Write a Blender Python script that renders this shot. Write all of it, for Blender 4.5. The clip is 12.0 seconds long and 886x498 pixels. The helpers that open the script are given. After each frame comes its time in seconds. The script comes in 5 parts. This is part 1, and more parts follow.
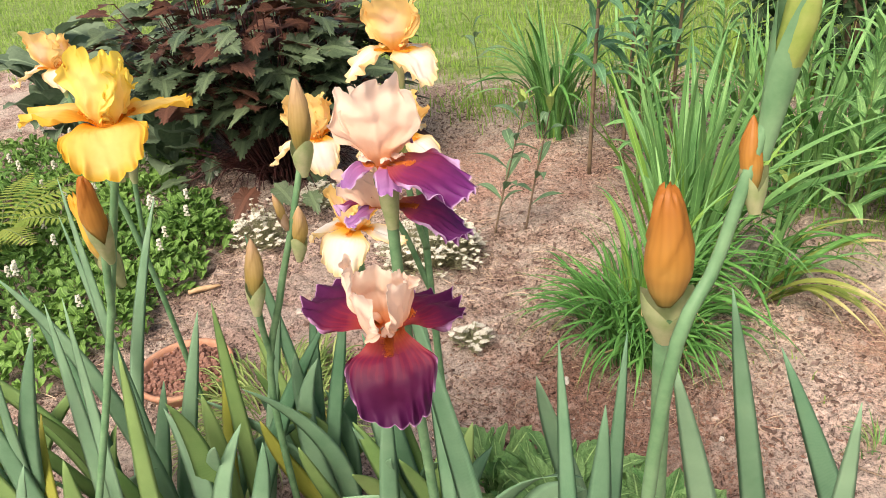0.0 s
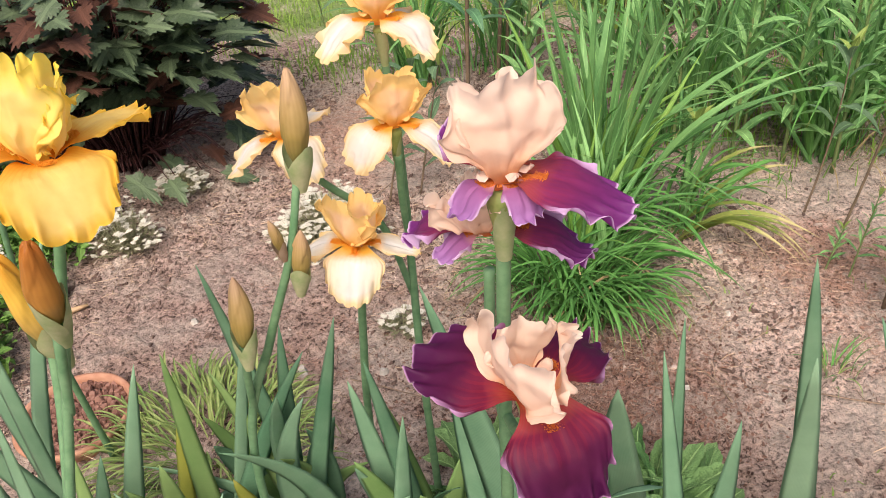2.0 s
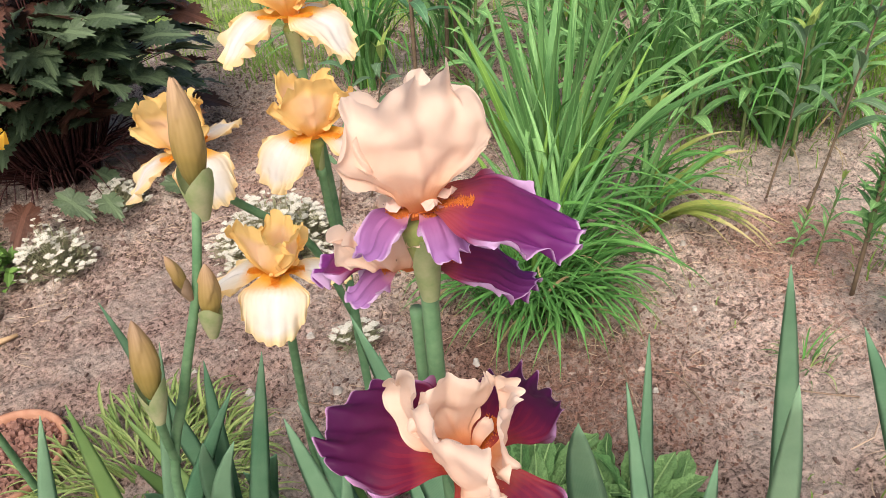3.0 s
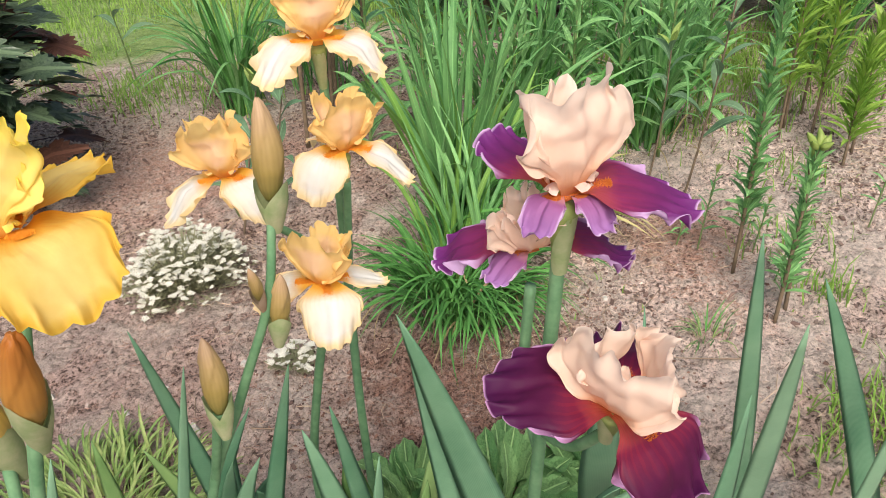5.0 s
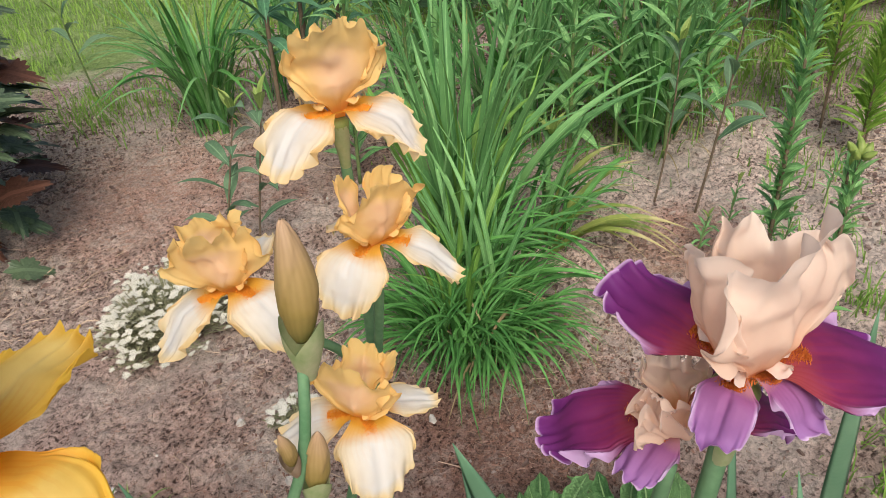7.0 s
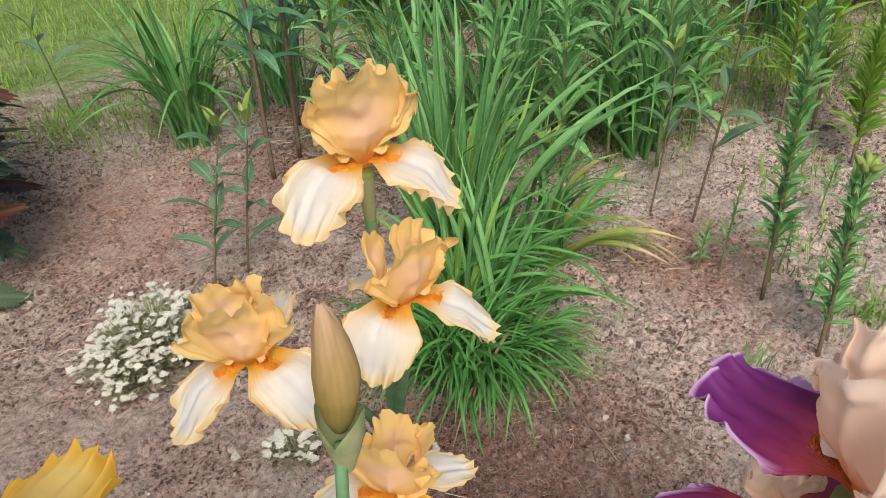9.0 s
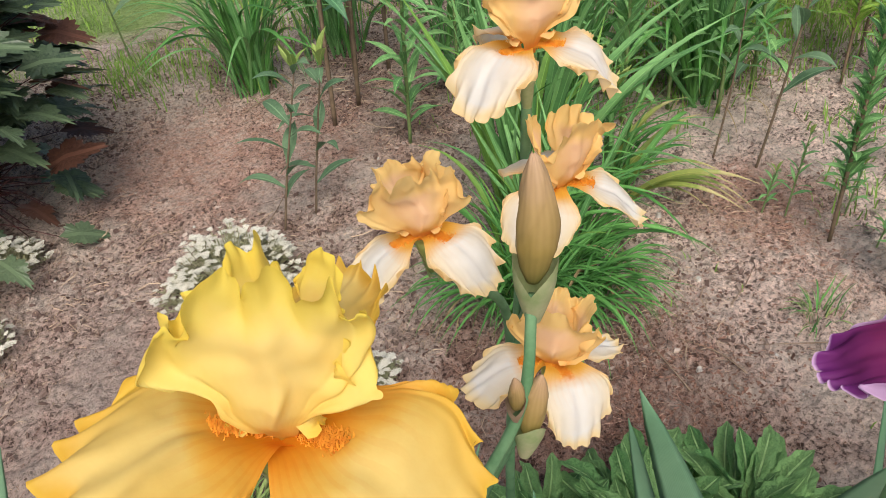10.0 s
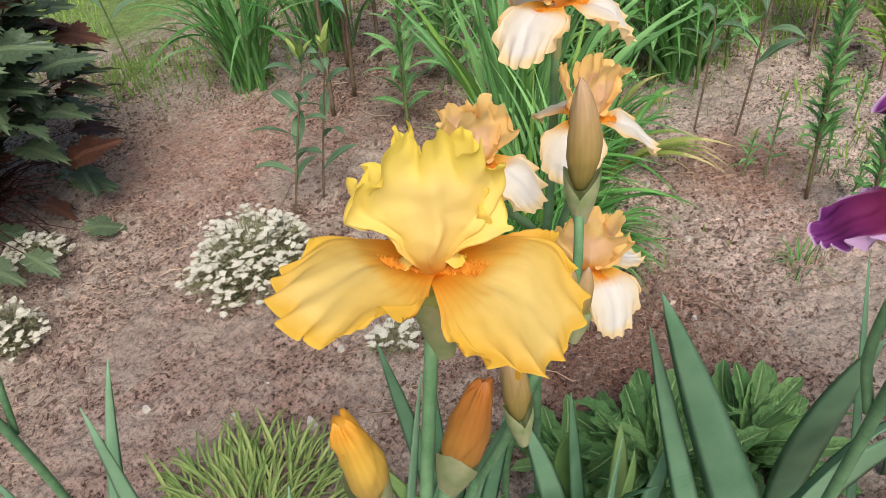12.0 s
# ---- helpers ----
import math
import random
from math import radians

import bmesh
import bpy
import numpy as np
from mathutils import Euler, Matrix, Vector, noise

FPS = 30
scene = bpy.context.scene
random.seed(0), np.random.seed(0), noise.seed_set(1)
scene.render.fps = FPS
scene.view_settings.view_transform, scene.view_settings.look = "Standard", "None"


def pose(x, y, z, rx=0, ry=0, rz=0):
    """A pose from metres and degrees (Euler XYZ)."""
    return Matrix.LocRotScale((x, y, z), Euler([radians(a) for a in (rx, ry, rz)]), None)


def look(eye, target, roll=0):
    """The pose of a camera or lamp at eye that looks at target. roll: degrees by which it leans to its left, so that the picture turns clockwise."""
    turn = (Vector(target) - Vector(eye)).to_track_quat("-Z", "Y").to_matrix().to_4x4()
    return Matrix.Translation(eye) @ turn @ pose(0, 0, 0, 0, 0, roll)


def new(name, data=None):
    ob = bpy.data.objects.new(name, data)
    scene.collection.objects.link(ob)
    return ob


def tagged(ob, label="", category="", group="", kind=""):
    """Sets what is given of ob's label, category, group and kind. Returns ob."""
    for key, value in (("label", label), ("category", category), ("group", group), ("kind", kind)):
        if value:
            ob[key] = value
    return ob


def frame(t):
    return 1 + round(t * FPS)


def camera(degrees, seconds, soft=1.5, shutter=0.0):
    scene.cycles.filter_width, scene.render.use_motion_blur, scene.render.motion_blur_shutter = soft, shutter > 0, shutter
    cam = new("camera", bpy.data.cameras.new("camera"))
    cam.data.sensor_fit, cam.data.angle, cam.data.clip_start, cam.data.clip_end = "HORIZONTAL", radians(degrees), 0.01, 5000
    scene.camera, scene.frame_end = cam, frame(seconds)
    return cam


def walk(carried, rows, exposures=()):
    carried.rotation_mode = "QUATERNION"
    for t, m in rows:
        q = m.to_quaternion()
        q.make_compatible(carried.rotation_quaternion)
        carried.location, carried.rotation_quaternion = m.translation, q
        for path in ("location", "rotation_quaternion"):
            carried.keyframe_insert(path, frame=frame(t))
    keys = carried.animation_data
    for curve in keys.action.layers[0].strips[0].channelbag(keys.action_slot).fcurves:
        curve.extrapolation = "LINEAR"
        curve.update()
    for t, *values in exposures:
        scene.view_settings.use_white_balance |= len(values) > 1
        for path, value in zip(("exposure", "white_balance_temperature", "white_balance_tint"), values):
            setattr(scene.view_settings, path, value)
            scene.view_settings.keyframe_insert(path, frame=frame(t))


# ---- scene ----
cam = camera(60.0, 12.0, soft=0.8)
PATH = [
    (0, (0.251, 0.132, 1.002), (0.01, 1.858, 0.021), -6.3),
    (0.5, (0.141, 0.188, 0.984), (-0.05, 1.911, -0.013), -8.6),
    (1, (0.085, 0.223, 0.994), (0.051, 1.919, -0.066), -8.0),
    (1.5, (0.054, 0.259, 0.996), (0.166, 1.924, -0.106), -6.6),
    (2, (0.048, 0.293, 0.997), (0.258, 1.925, -0.141), -6.0),
    (2.5, (0.068, 0.333, 0.988), (0.318, 1.943, -0.173), -6.4),
    (3, (0.089, 0.366, 0.968), (0.38, 1.969, -0.192), -7.2),
    (3.2, (0.083, 0.374, 0.954), (0.423, 1.977, -0.193), -7.0),
    (4.8, (-0.057, 0.358, 0.984), (0.655, 1.839, -0.156), -3.6),
    (5, (-0.086, 0.368, 0.996), (0.61, 1.856, -0.145), -3.7),
    (5.5, (-0.116, 0.414, 0.994), (0.506, 1.95, -0.126), -5.3),
    (6, (-0.092, 0.461, 0.984), (0.551, 1.987, -0.138), -5.7),
    (6.5, (-0.068, 0.502, 0.986), (0.622, 1.987, -0.163), -5.8),
    (7, (-0.065, 0.54, 1.002), (0.678, 1.97, -0.183), -5.4),
    (7.2, (-0.061, 0.55, 1.0), (0.694, 1.976, -0.183), -5.7),
    (8.8, (-0.064, 0.617, 1.013), (0.74, 2.004, -0.183), -5.1),
    (9, (-0.067, 0.61, 1.011), (0.726, 2.004, -0.183), -5.3),
    (9.5, (-0.103, 0.617, 1.003), (0.651, 2.005, -0.224), -5.9),
    (10, (-0.176, 0.609, 0.991), (0.534, 1.995, -0.263), -6.3),
    (10.5, (-0.234, 0.592, 0.988), (0.463, 1.961, -0.293), -6.1),
    (11, (-0.25, 0.574, 1.0), (0.444, 1.919, -0.307), -6.9),
    (11.5, (-0.268, 0.556, 1.001), (0.455, 1.909, -0.284), -7.4),
    (12, (-0.283, 0.545, 1.015), (0.475, 1.902, -0.243), -7.7),
]
walk(cam, [(t, look(eye, target, roll)) for t, eye, target, roll in PATH],
     exposures=[(0.0, 1.62, 7500, 14), (0.5, 1.46, 7450, 18), (1.0, 1.44, 7350, 18), (3.0, 1.40, 6900, 14), (4.8, 1.45, 6700, 10), (5.0, 1.40, 6700, 10), (5.5, 1.12, 6700, 10),
                (6.5, 1.08, 6650, 10), (9.0, 1.08, 6650, 10), (12.0, 1.10, 6650, 10)])

# ---- world and light ----
world = bpy.data.worlds.new("world")
scene.world = world
world.use_nodes = True
_wn = world.node_tree
_sky = _wn.nodes.new("ShaderNodeTexSky")
_sky.sky_type = "NISHITA"
_sky.sun_disc = False
_sky.sun_elevation = radians(53)
_sky.sun_rotation = radians(200)
_sky.air_density, _sky.dust_density, _sky.ozone_density = 1.0, 4.0, 1.0
_bg = _wn.nodes["Background"]
_wn.links.new(_sky.outputs[0], _bg.inputs["Color"])
_bg.inputs["Strength"].default_value = 0.05
sun = new("sun", bpy.data.lights.new("sun", "SUN"))
sun.data.energy, sun.data.angle, sun.data.color = 1.5, radians(40), (1.0, 0.95, 0.88)
sun.matrix_world = look((-1.2, -3.0, 4.3), (0, 0, 0))

# ---- materials ----


def make(nt, kind, **values):
    n = nt.nodes.new(kind)
    for key, v in values.items():
        sock = n.inputs[key.replace("_", " ")] if not key.startswith("i") or not key[1:].isdigit() else n.inputs[int(key[1:])]
        if isinstance(v, bpy.types.NodeSocket):
            nt.links.new(v, sock)
        elif isinstance(v, (tuple, list)) and len(v) == 3 and sock.type == "RGBA":
            sock.default_value = (*v, 1)
        else:
            sock.default_value = v
    return n


def blank(name):
    m = bpy.data.materials.new(name)
    m.use_nodes = True
    m.node_tree.nodes.clear()
    return m, m.node_tree


def ramp(nt, fac, stops):
    n = nt.nodes.new("ShaderNodeValToRGB")
    el = n.color_ramp.elements
    while len(el) < len(stops):
        el.new(0.5)
    for e, (p, c) in zip(el, stops):
        e.position, e.color = p, (*c, 1) if len(c) == 3 else c
    nt.links.new(fac, n.inputs[0])
    return n.outputs[0]


def calc(nt, op, a, b=0.0, c=0.0):
    n = nt.nodes.new("ShaderNodeMath")
    n.operation = op
    for k, v in enumerate((a, b, c)):
        if isinstance(v, bpy.types.NodeSocket):
            nt.links.new(v, n.inputs[k])
        else:
            n.inputs[k].default_value = v
    return n.outputs[0]


def blend(nt, fac, a, b, how="MIX"):
    n = make(nt, "ShaderNodeMixRGB", Fac=fac, Color1=a, Color2=b)
    n.blend_type = how
    return n.outputs[0]


def noisy(nt, scale, detail=4.0, rough=0.55, vec=None):
    n = make(nt, "ShaderNodeTexNoise", Scale=scale, Detail=detail, Roughness=rough)
    nt.links.new(vec if vec is not None else nt.nodes.new("ShaderNodeTexCoord").outputs["Object"], n.inputs["Vector"])
    return n.outputs["Fac"]


def uvs(nt):
    s = nt.nodes.new("ShaderNodeSeparateXYZ")
    nt.links.new(nt.nodes.new("ShaderNodeTexCoord").outputs["UV"], s.inputs[0])
    return s.outputs[0], s.outputs[1]


def across(nt, v):
    """0 on the midrib, 1 at the edge."""
    return calc(nt, "ABSOLUTE", calc(nt, "MULTIPLY_ADD", v, 2.0, -1.0))


def finish(nt, color, rough=0.5, bump=None, strength=0.3, dist=0.001, thin=0.0, spec=0.4, thin_color=None, sheen=0.0):
    p = make(nt, "ShaderNodeBsdfPrincipled", Base_Color=color, Roughness=rough)
    p.inputs["Specular IOR Level"].default_value = spec
    p.inputs["Sheen Weight"].default_value = sheen
    if bump is not None:
        b = make(nt, "ShaderNodeBump", Strength=strength, Distance=dist, Height=bump)
        nt.links.new(b.outputs[0], p.inputs["Normal"])
    last = p.outputs[0]
    if thin:
        tr = make(nt, "ShaderNodeBsdfTranslucent", Color=color if thin_color is None else thin_color)
        mx = make(nt, "ShaderNodeMixShader", Fac=thin)
        nt.links.new(last, mx.inputs[1])
        nt.links.new(tr.outputs[0], mx.inputs[2])
        last = mx.outputs[0]
    out = nt.nodes.new("ShaderNodeOutputMaterial")
    nt.links.new(last, out.inputs["Surface"])


def leaf_material(name, dark, light, tip=None, veins=60.0, rough=0.45, thin=0.25, rib=0.25, tip_at=0.8, spec=0.22, patch=18.0, relief=0.25, depth=0.0008):
    """Leaf: tone by plant and by patch, fine lengthwise veins, paler midrib and a dry tip."""
    m, nt = blank(name)
    u, v = uvs(nt)
    rnd = nt.nodes.new("ShaderNodeObjectInfo").outputs["Random"]
    isl = nt.nodes.new("ShaderNodeNewGeometry").outputs["Random Per Island"]
    n = noisy(nt, patch, 5.0)
    f = calc(nt, "ADD", calc(nt, "MULTIPLY", rnd, 0.5), calc(nt, "MULTIPLY", isl, 0.2))
    f = calc(nt, "ADD", f, calc(nt, "MULTIPLY_ADD", n, 0.9, -0.3))
    c = ramp(nt, f, [(0.05, dark), (0.95, light)])
    stripes = calc(nt, "SINE", calc(nt, "ADD", calc(nt, "MULTIPLY", v, veins), calc(nt, "MULTIPLY", n, 7.0)))
    c = blend(nt, calc(nt, "MULTIPLY", calc(nt, "MULTIPLY_ADD", stripes, 0.5, 0.5), 0.15), c, light)
    if rib:
        c = blend(nt, calc(nt, "MULTIPLY", calc(nt, "LESS_THAN", across(nt, v), 0.09), rib), c, tuple(min(1, 1.7 * k) for k in light))
    if tip:
        g = calc(nt, "ADD", u, calc(nt, "MULTIPLY_ADD", n, 0.5, -0.25))
        c = blend(nt, ramp(nt, g, [(tip_at, (0, 0, 0)), (min(1, tip_at + 0.14), (1, 1, 1))]), c, tip)
    finish(nt, c, rough, calc(nt, "ADD", stripes, calc(nt, "MULTIPLY", n, 2.0)), relief, depth, thin, spec)
    return m


def petal_material(name, stops, edge=None, haft=None, center=None, thin=0.35, veins=0.0, edge_at=0.8, vein_color=(0.3, 0.05, 0.02)):
    """Petal: tone along its length, rim, haft and a blaze down the middle; silky crinkle."""
    m, nt = blank(name)
    u, v = uvs(nt)
    a = across(nt, v)
    n = noisy(nt, 45.0, 5.0)
    uu = calc(nt, "ADD", u, calc(nt, "MULTIPLY_ADD", n, 0.24, -0.12))
    c = ramp(nt, uu, stops)
    if center:
        color, width, lo, hi = center
        k = calc(nt, "MULTIPLY", ramp(nt, calc(nt, "ADD", a, calc(nt, "MULTIPLY_ADD", n, 0.3, -0.15)), [(0.1, (1, 1, 1)), (width, (0, 0, 0))]),
                 ramp(nt, uu, [(lo, (0, 0, 0)), (lo + 0.1, (1, 1, 1)), (hi - 0.15, (1, 1, 1)), (hi, (0, 0, 0))]))
        c = blend(nt, k, c, color)
    if edge:
        far = calc(nt, "MAXIMUM", a, calc(nt, "MULTIPLY_ADD", calc(nt, "POWER", u, 5.0), 1.0, -0.02))
        far = calc(nt, "ADD", far, calc(nt, "MULTIPLY_ADD", n, 0.2, -0.1))
        k = calc(nt, "MULTIPLY", ramp(nt, far, [(edge_at, (0, 0, 0)), (min(1.0, edge_at + 0.16), (1, 1, 1))]), ramp(nt, u, [(0.3, (0, 0, 0)), (0.5, (1, 1, 1))]))
        c = blend(nt, k, c, edge)
    if haft:
        c = blend(nt, ramp(nt, uu, [(0.12, (1, 1, 1)), (0.36, (0, 0, 0))]), c, haft)
    stripes = calc(nt, "SINE", calc(nt, "ADD", calc(nt, "MULTIPLY", v, 95.0), calc(nt, "MULTIPLY", n, 5.0)))
    if veins:
        k = calc(nt, "MULTIPLY", ramp(nt, uu, [(0.1, (1, 1, 1)), (0.5, (0, 0, 0))]), calc(nt, "MULTIPLY", calc(nt, "GREATER_THAN", stripes, 0.45), veins))
        c = blend(nt, k, c, vein_color)
    mott = noisy(nt, 160.0, 3.0)
    c = blend(nt, calc(nt, "MULTIPLY_ADD", mott, 0.3, -0.06), c, (1, 0.97, 0.94), "SOFT_LIGHT")
    finish(nt, c, 0.55, calc(nt, "ADD", calc(nt, "MULTIPLY", stripes, 0.08), calc(nt, "MULTIPLY", mott, 1.0)), 0.3, 0.0008, thin, 0.2)
    return m


def plain_material(name, c1, c2, scale=30.0, rough=0.7, strength=0.5, dist=0.002, thin=0.0, spec=0.3, random=0.0, stops=(0.3, 0.7)):
    m, nt = blank(name)
    n = noisy(nt, scale, 6.0, 0.62)
    f = n
    if random:
        rnd = nt.nodes.new("ShaderNodeObjectInfo").outputs["Random"]
        isl = nt.nodes.new("ShaderNodeNewGeometry").outputs["Random Per Island"]
        f = calc(nt, "ADD", n, calc(nt, "MULTIPLY_ADD", calc(nt, "ADD", rnd, isl), random, -random))
    c = ramp(nt, f, [(stops[0], c1), (stops[1], c2)])
    finish(nt, c, rough, noisy(nt, scale * 4, 4.0), strength, dist, thin, spec)
    return m


def bud_material(name, stops):
    m, nt = blank(name)
    u, v = uvs(nt)
    n = noisy(nt, 60.0, 5.0)
    c = ramp(nt, calc(nt, "ADD", u, calc(nt, "MULTIPLY_ADD", n, 0.4, -0.2)), stops)
    stripes = calc(nt, "SINE", calc(nt, "ADD", calc(nt, "MULTIPLY", v, 110.0), calc(nt, "MULTIPLY", n, 4.0)))
    c = blend(nt, calc(nt, "MULTIPLY", calc(nt, "MULTIPLY_ADD", stripes, 0.5, 0.5), 0.1), c, (0.3, 0.2, 0.1), "MULTIPLY")
    finish(nt, c, 0.5, stripes, 0.06, 0.0005, 0.15, 0.35)
    return m


IRIS_LEAF = leaf_material("iris_leaf", (0.055, 0.2, 0.105), (0.34, 0.56, 0.36), None, 150.0, 0.42, 0.28, 0.0, spec=0.25, relief=0.08, patch=12.0)
IRIS_LEAF_FRESH = leaf_material("iris_leaf_fresh", (0.09, 0.24, 0.065), (0.4, 0.58, 0.23), None, 150.0, 0.42, 0.32, 0.0, spec=0.25, relief=0.08, patch=10.0)
IRIS_LEAF_YELLOW = leaf_material("iris_leaf_yellow", (0.22, 0.3, 0.06), (0.5, 0.5, 0.1), (0.5, 0.42, 0.12), 110.0, 0.45, 0.25, 0.0, 0.9)
STEM = plain_material("iris_stem", (0.1, 0.24, 0.115), (0.2, 0.37, 0.2), 60.0, 0.45, 0.2, 0.0006, 0.1)
OVARY = plain_material("iris_ovary", (0.2, 0.3, 0.08), (0.4, 0.45, 0.16), 70.0, 0.45, 0.2, 0.0006, 0.15)
SPATHE = plain_material("iris_spathe", (0.28, 0.39, 0.17), (0.52, 0.53, 0.32), 60.0, 0.6, 0.3, 0.0006, 0.3)
HUSK = plain_material("iris_husk", (0.32, 0.22, 0.15), (0.55, 0.42, 0.3), 50.0, 0.65, 0.3, 0.0006, 0.3)
BEARD = plain_material("iris_beard", (0.85, 0.3, 0.03), (0.92, 0.45, 0.05), 400.0, 0.7, 0.2, 0.0005, 0.2)
BEARD_RED = plain_material("iris_beard_red", (0.6, 0.13, 0.025), (0.78, 0.27, 0.06), 400.0, 0.7, 0.2, 0.0005, 0.2)

Y_STANDARD = petal_material("yellow_standard", [(0.0, (0.93, 0.42, 0.05)), (0.16, (0.95, 0.68, 0.17)), (0.5, (0.97, 0.79, 0.24)), (1.0, (0.97, 0.76, 0.12))], center=((0.97, 0.75, 0.27), 0.6, 0.12, 0.8), thin=0.42)
Y_FALL = petal_material("yellow_fall", [(0.0, (0.86, 0.32, 0.03)), (0.28, (0.88, 0.56, 0.11)), (1.0, (0.87, 0.52, 0.07))], (0.9, 0.57, 0.08), (0.85, 0.3, 0.02), ((0.93, 0.68, 0.22), 0.75, 0.28, 0.95), 0.45, 0.3, 0.7, (0.8, 0.26, 0.02))
A_STANDARD = petal_material("apricot_standard", [(0.0, (0.88, 0.33, 0.06)), (0.14, (0.93, 0.52, 0.15)), (0.38, (0.98, 0.68, 0.28)), (1.0, (0.99, 0.7, 0.28))], center=((0.98, 0.67, 0.42), 0.5, 0.2, 0.75), thin=0.48)
A_FALL = petal_material("apricot_fall", [(0.0, (0.9, 0.5, 0.12)), (0.3, (0.92, 0.76, 0.5)), (1.0, (0.92, 0.73, 0.42))], (0.92, 0.67, 0.32), (0.9, 0.45, 0.06), ((0.92, 0.9, 0.87), 0.9, 0.16, 0.9), 0.42, 0.15, 0.8, (0.8, 0.36, 0.05))
P_STANDARD = petal_material("peach_standard", [(0.0, (0.78, 0.18, 0.05)), (0.15, (0.86, 0.4, 0.2)), (0.36, (0.93, 0.67, 0.52)), (1.0, (0.95, 0.78, 0.67))], thin=0.42)
P_FALL = petal_material("purple_fall", [(0.0, (0.6, 0.17, 0.06)), (0.12, (0.3, 0.05, 0.04)), (0.26, (0.14, 0.011, 0.038)), (0.48, (0.072, 0.006, 0.036)), (1.0, (0.055, 0.006, 0.05))], (0.5, 0.27, 0.5), None, None, 0.15, 0.4, 0.8, (0.28, 0.02, 0.03))
P_FALL_LIGHT = petal_material("violet_fall", [(0.0, (0.62, 0.2, 0.08)), (0.18, (0.36, 0.06, 0.07)), (0.34, (0.2, 0.022, 0.09)), (0.6, (0.145, 0.018, 0.11)), (1.0, (0.15, 0.026, 0.18))], (0.56, 0.36, 0.62), None, None, 0.2, 0.5, 0.72, (0.3, 0.03, 0.05))
P_CURL = petal_material("lilac_fall_underside", [(0.0, (0.7, 0.36, 0.26)), (0.3, (0.31, 0.1, 0.26)), (1.0, (0.34, 0.17, 0.44))], (0.62, 0.44, 0.68), None, None, 0.25, 0.0, 0.66)

BUD_Y = bud_material("orange_bud", [(0.0, (0.4, 0.34, 0.1)), (0.3, (0.6, 0.4, 0.1)), (0.65, (0.75, 0.48, 0.08)), (1.0, (0.75, 0.36, 0.04))])
BUD_A = bud_material("tan_bud", [(0.0, (0.22, 0.2, 0.06)), (0.3, (0.34, 0.25, 0.075)), (0.65, (0.46, 0.32, 0.14)), (1.0, (0.54, 0.36, 0.23))])
BUD_R = bud_material("rust_bud", [(0.0, (0.38, 0.26, 0.08)), (0.4, (0.46, 0.22, 0.045)), (1.0, (0.4, 0.14, 0.025))])

DAYLILY = leaf_material("daylily_leaf", (0.018, 0.1, 0.022), (0.17, 0.43, 0.11), (0.3, 0.29, 0.1), 40.0, 0.38, 0.14, 0.35, 0.95, patch=9.0)
DAYLILY_BROAD = leaf_material("daylily_broad_leaf", (0.04, 0.18, 0.05), (0.28, 0.54, 0.2), (0.35, 0.34, 0.12), 60.0, 0.4, 0.16, 0.3, 0.97, patch=9.0)
DAYLILY_PALE = leaf_material("daylily_pale_leaf", (0.16, 0.28, 0.06), (0.42, 0.45, 0.13), (0.6, 0.54, 0.26), 40.0, 0.42, 0.3, 0.35, 0.62)
DAYLILY_LIME = leaf_material("daylily_lime_leaf", (0.1, 0.27, 0.045), (0.3, 0.52, 0.12), None, 40.0, 0.4, 0.3, 0.35, patch=9.0)
DRY_LEAF = leaf_material("dry_blade", (0.3, 0.22, 0.11), (0.5, 0.4, 0.22), None, 30.0, 0.7, 0.15, 0.0)
GRASS_VAR = leaf_material("striped_grass", (0.11, 0.25, 0.06), (0.44, 0.52, 0.2), None, 14.0, 0.45, 0.25, 0.3)
LILY_LEAF = leaf_material("lily_leaf", (0.045, 0.19, 0.06), (0.33, 0.6, 0.23), None, 30.0, 0.4, 0.15, 0.4)
LILY_BRIGHT = leaf_material("lily_bright_leaf", (0.11, 0.27, 0.035), (0.38, 0.56, 0.11), None, 30.0, 0.42, 0.3, 0.3)
DARK_LEAF = leaf_material("dark_lance_leaf", (0.022, 0.095, 0.05), (0.15, 0.33, 0.17), None, 30.0, 0.38, 0.12, 0.4)
SAP_LEAF = leaf_material("sapling_leaf", (0.075, 0.165, 0.09), (0.21, 0.34, 0.19), None, 20.0, 0.5, 0.25, 0.5)
TIP_LEAF = leaf_material("shoot_tip_leaf", (0.2, 0.34, 0.06), (0.44, 0.54, 0.18), None, 20.0, 0.45, 0.3, 0.4)
ROSETTE = leaf_material("rosette_leaf", (0.06, 0.24, 0.07), (0.4, 0.68, 0.28), None, 5.0, 0.4, 0.25, 0.8, patch=55.0, relief=0.8, depth=0.004)
BUSH_GREEN = leaf_material("bush_dark_leaf", (0.022, 0.048, 0.026), (0.14, 0.2, 0.11), None, 24.0, 0.38, 0.12, 0.35, spec=0.5)
BUSH_MAROON = leaf_material("bush_maroon_leaf", (0.045, 0.02, 0.014), (0.15, 0.07, 0.048), None, 24.0, 0.42, 0.12, 0.3, spec=0.25)
BUSH_STEM = plain_material("bush_stem", (0.04, 0.012, 0.014), (0.11, 0.04, 0.035), 40.0, 0.5)
GREY_LEAF = leaf_material("grey_leaf", (0.07, 0.125, 0.075), (0.2, 0.28, 0.18), None, 20.0, 0.6, 0.2, 0.5)
COVER_LEAF = leaf_material("ground_cover_leaf", (0.04, 0.12, 0.028), (0.2, 0.37, 0.09), None, 20.0, 0.45, 0.22, 0.4)
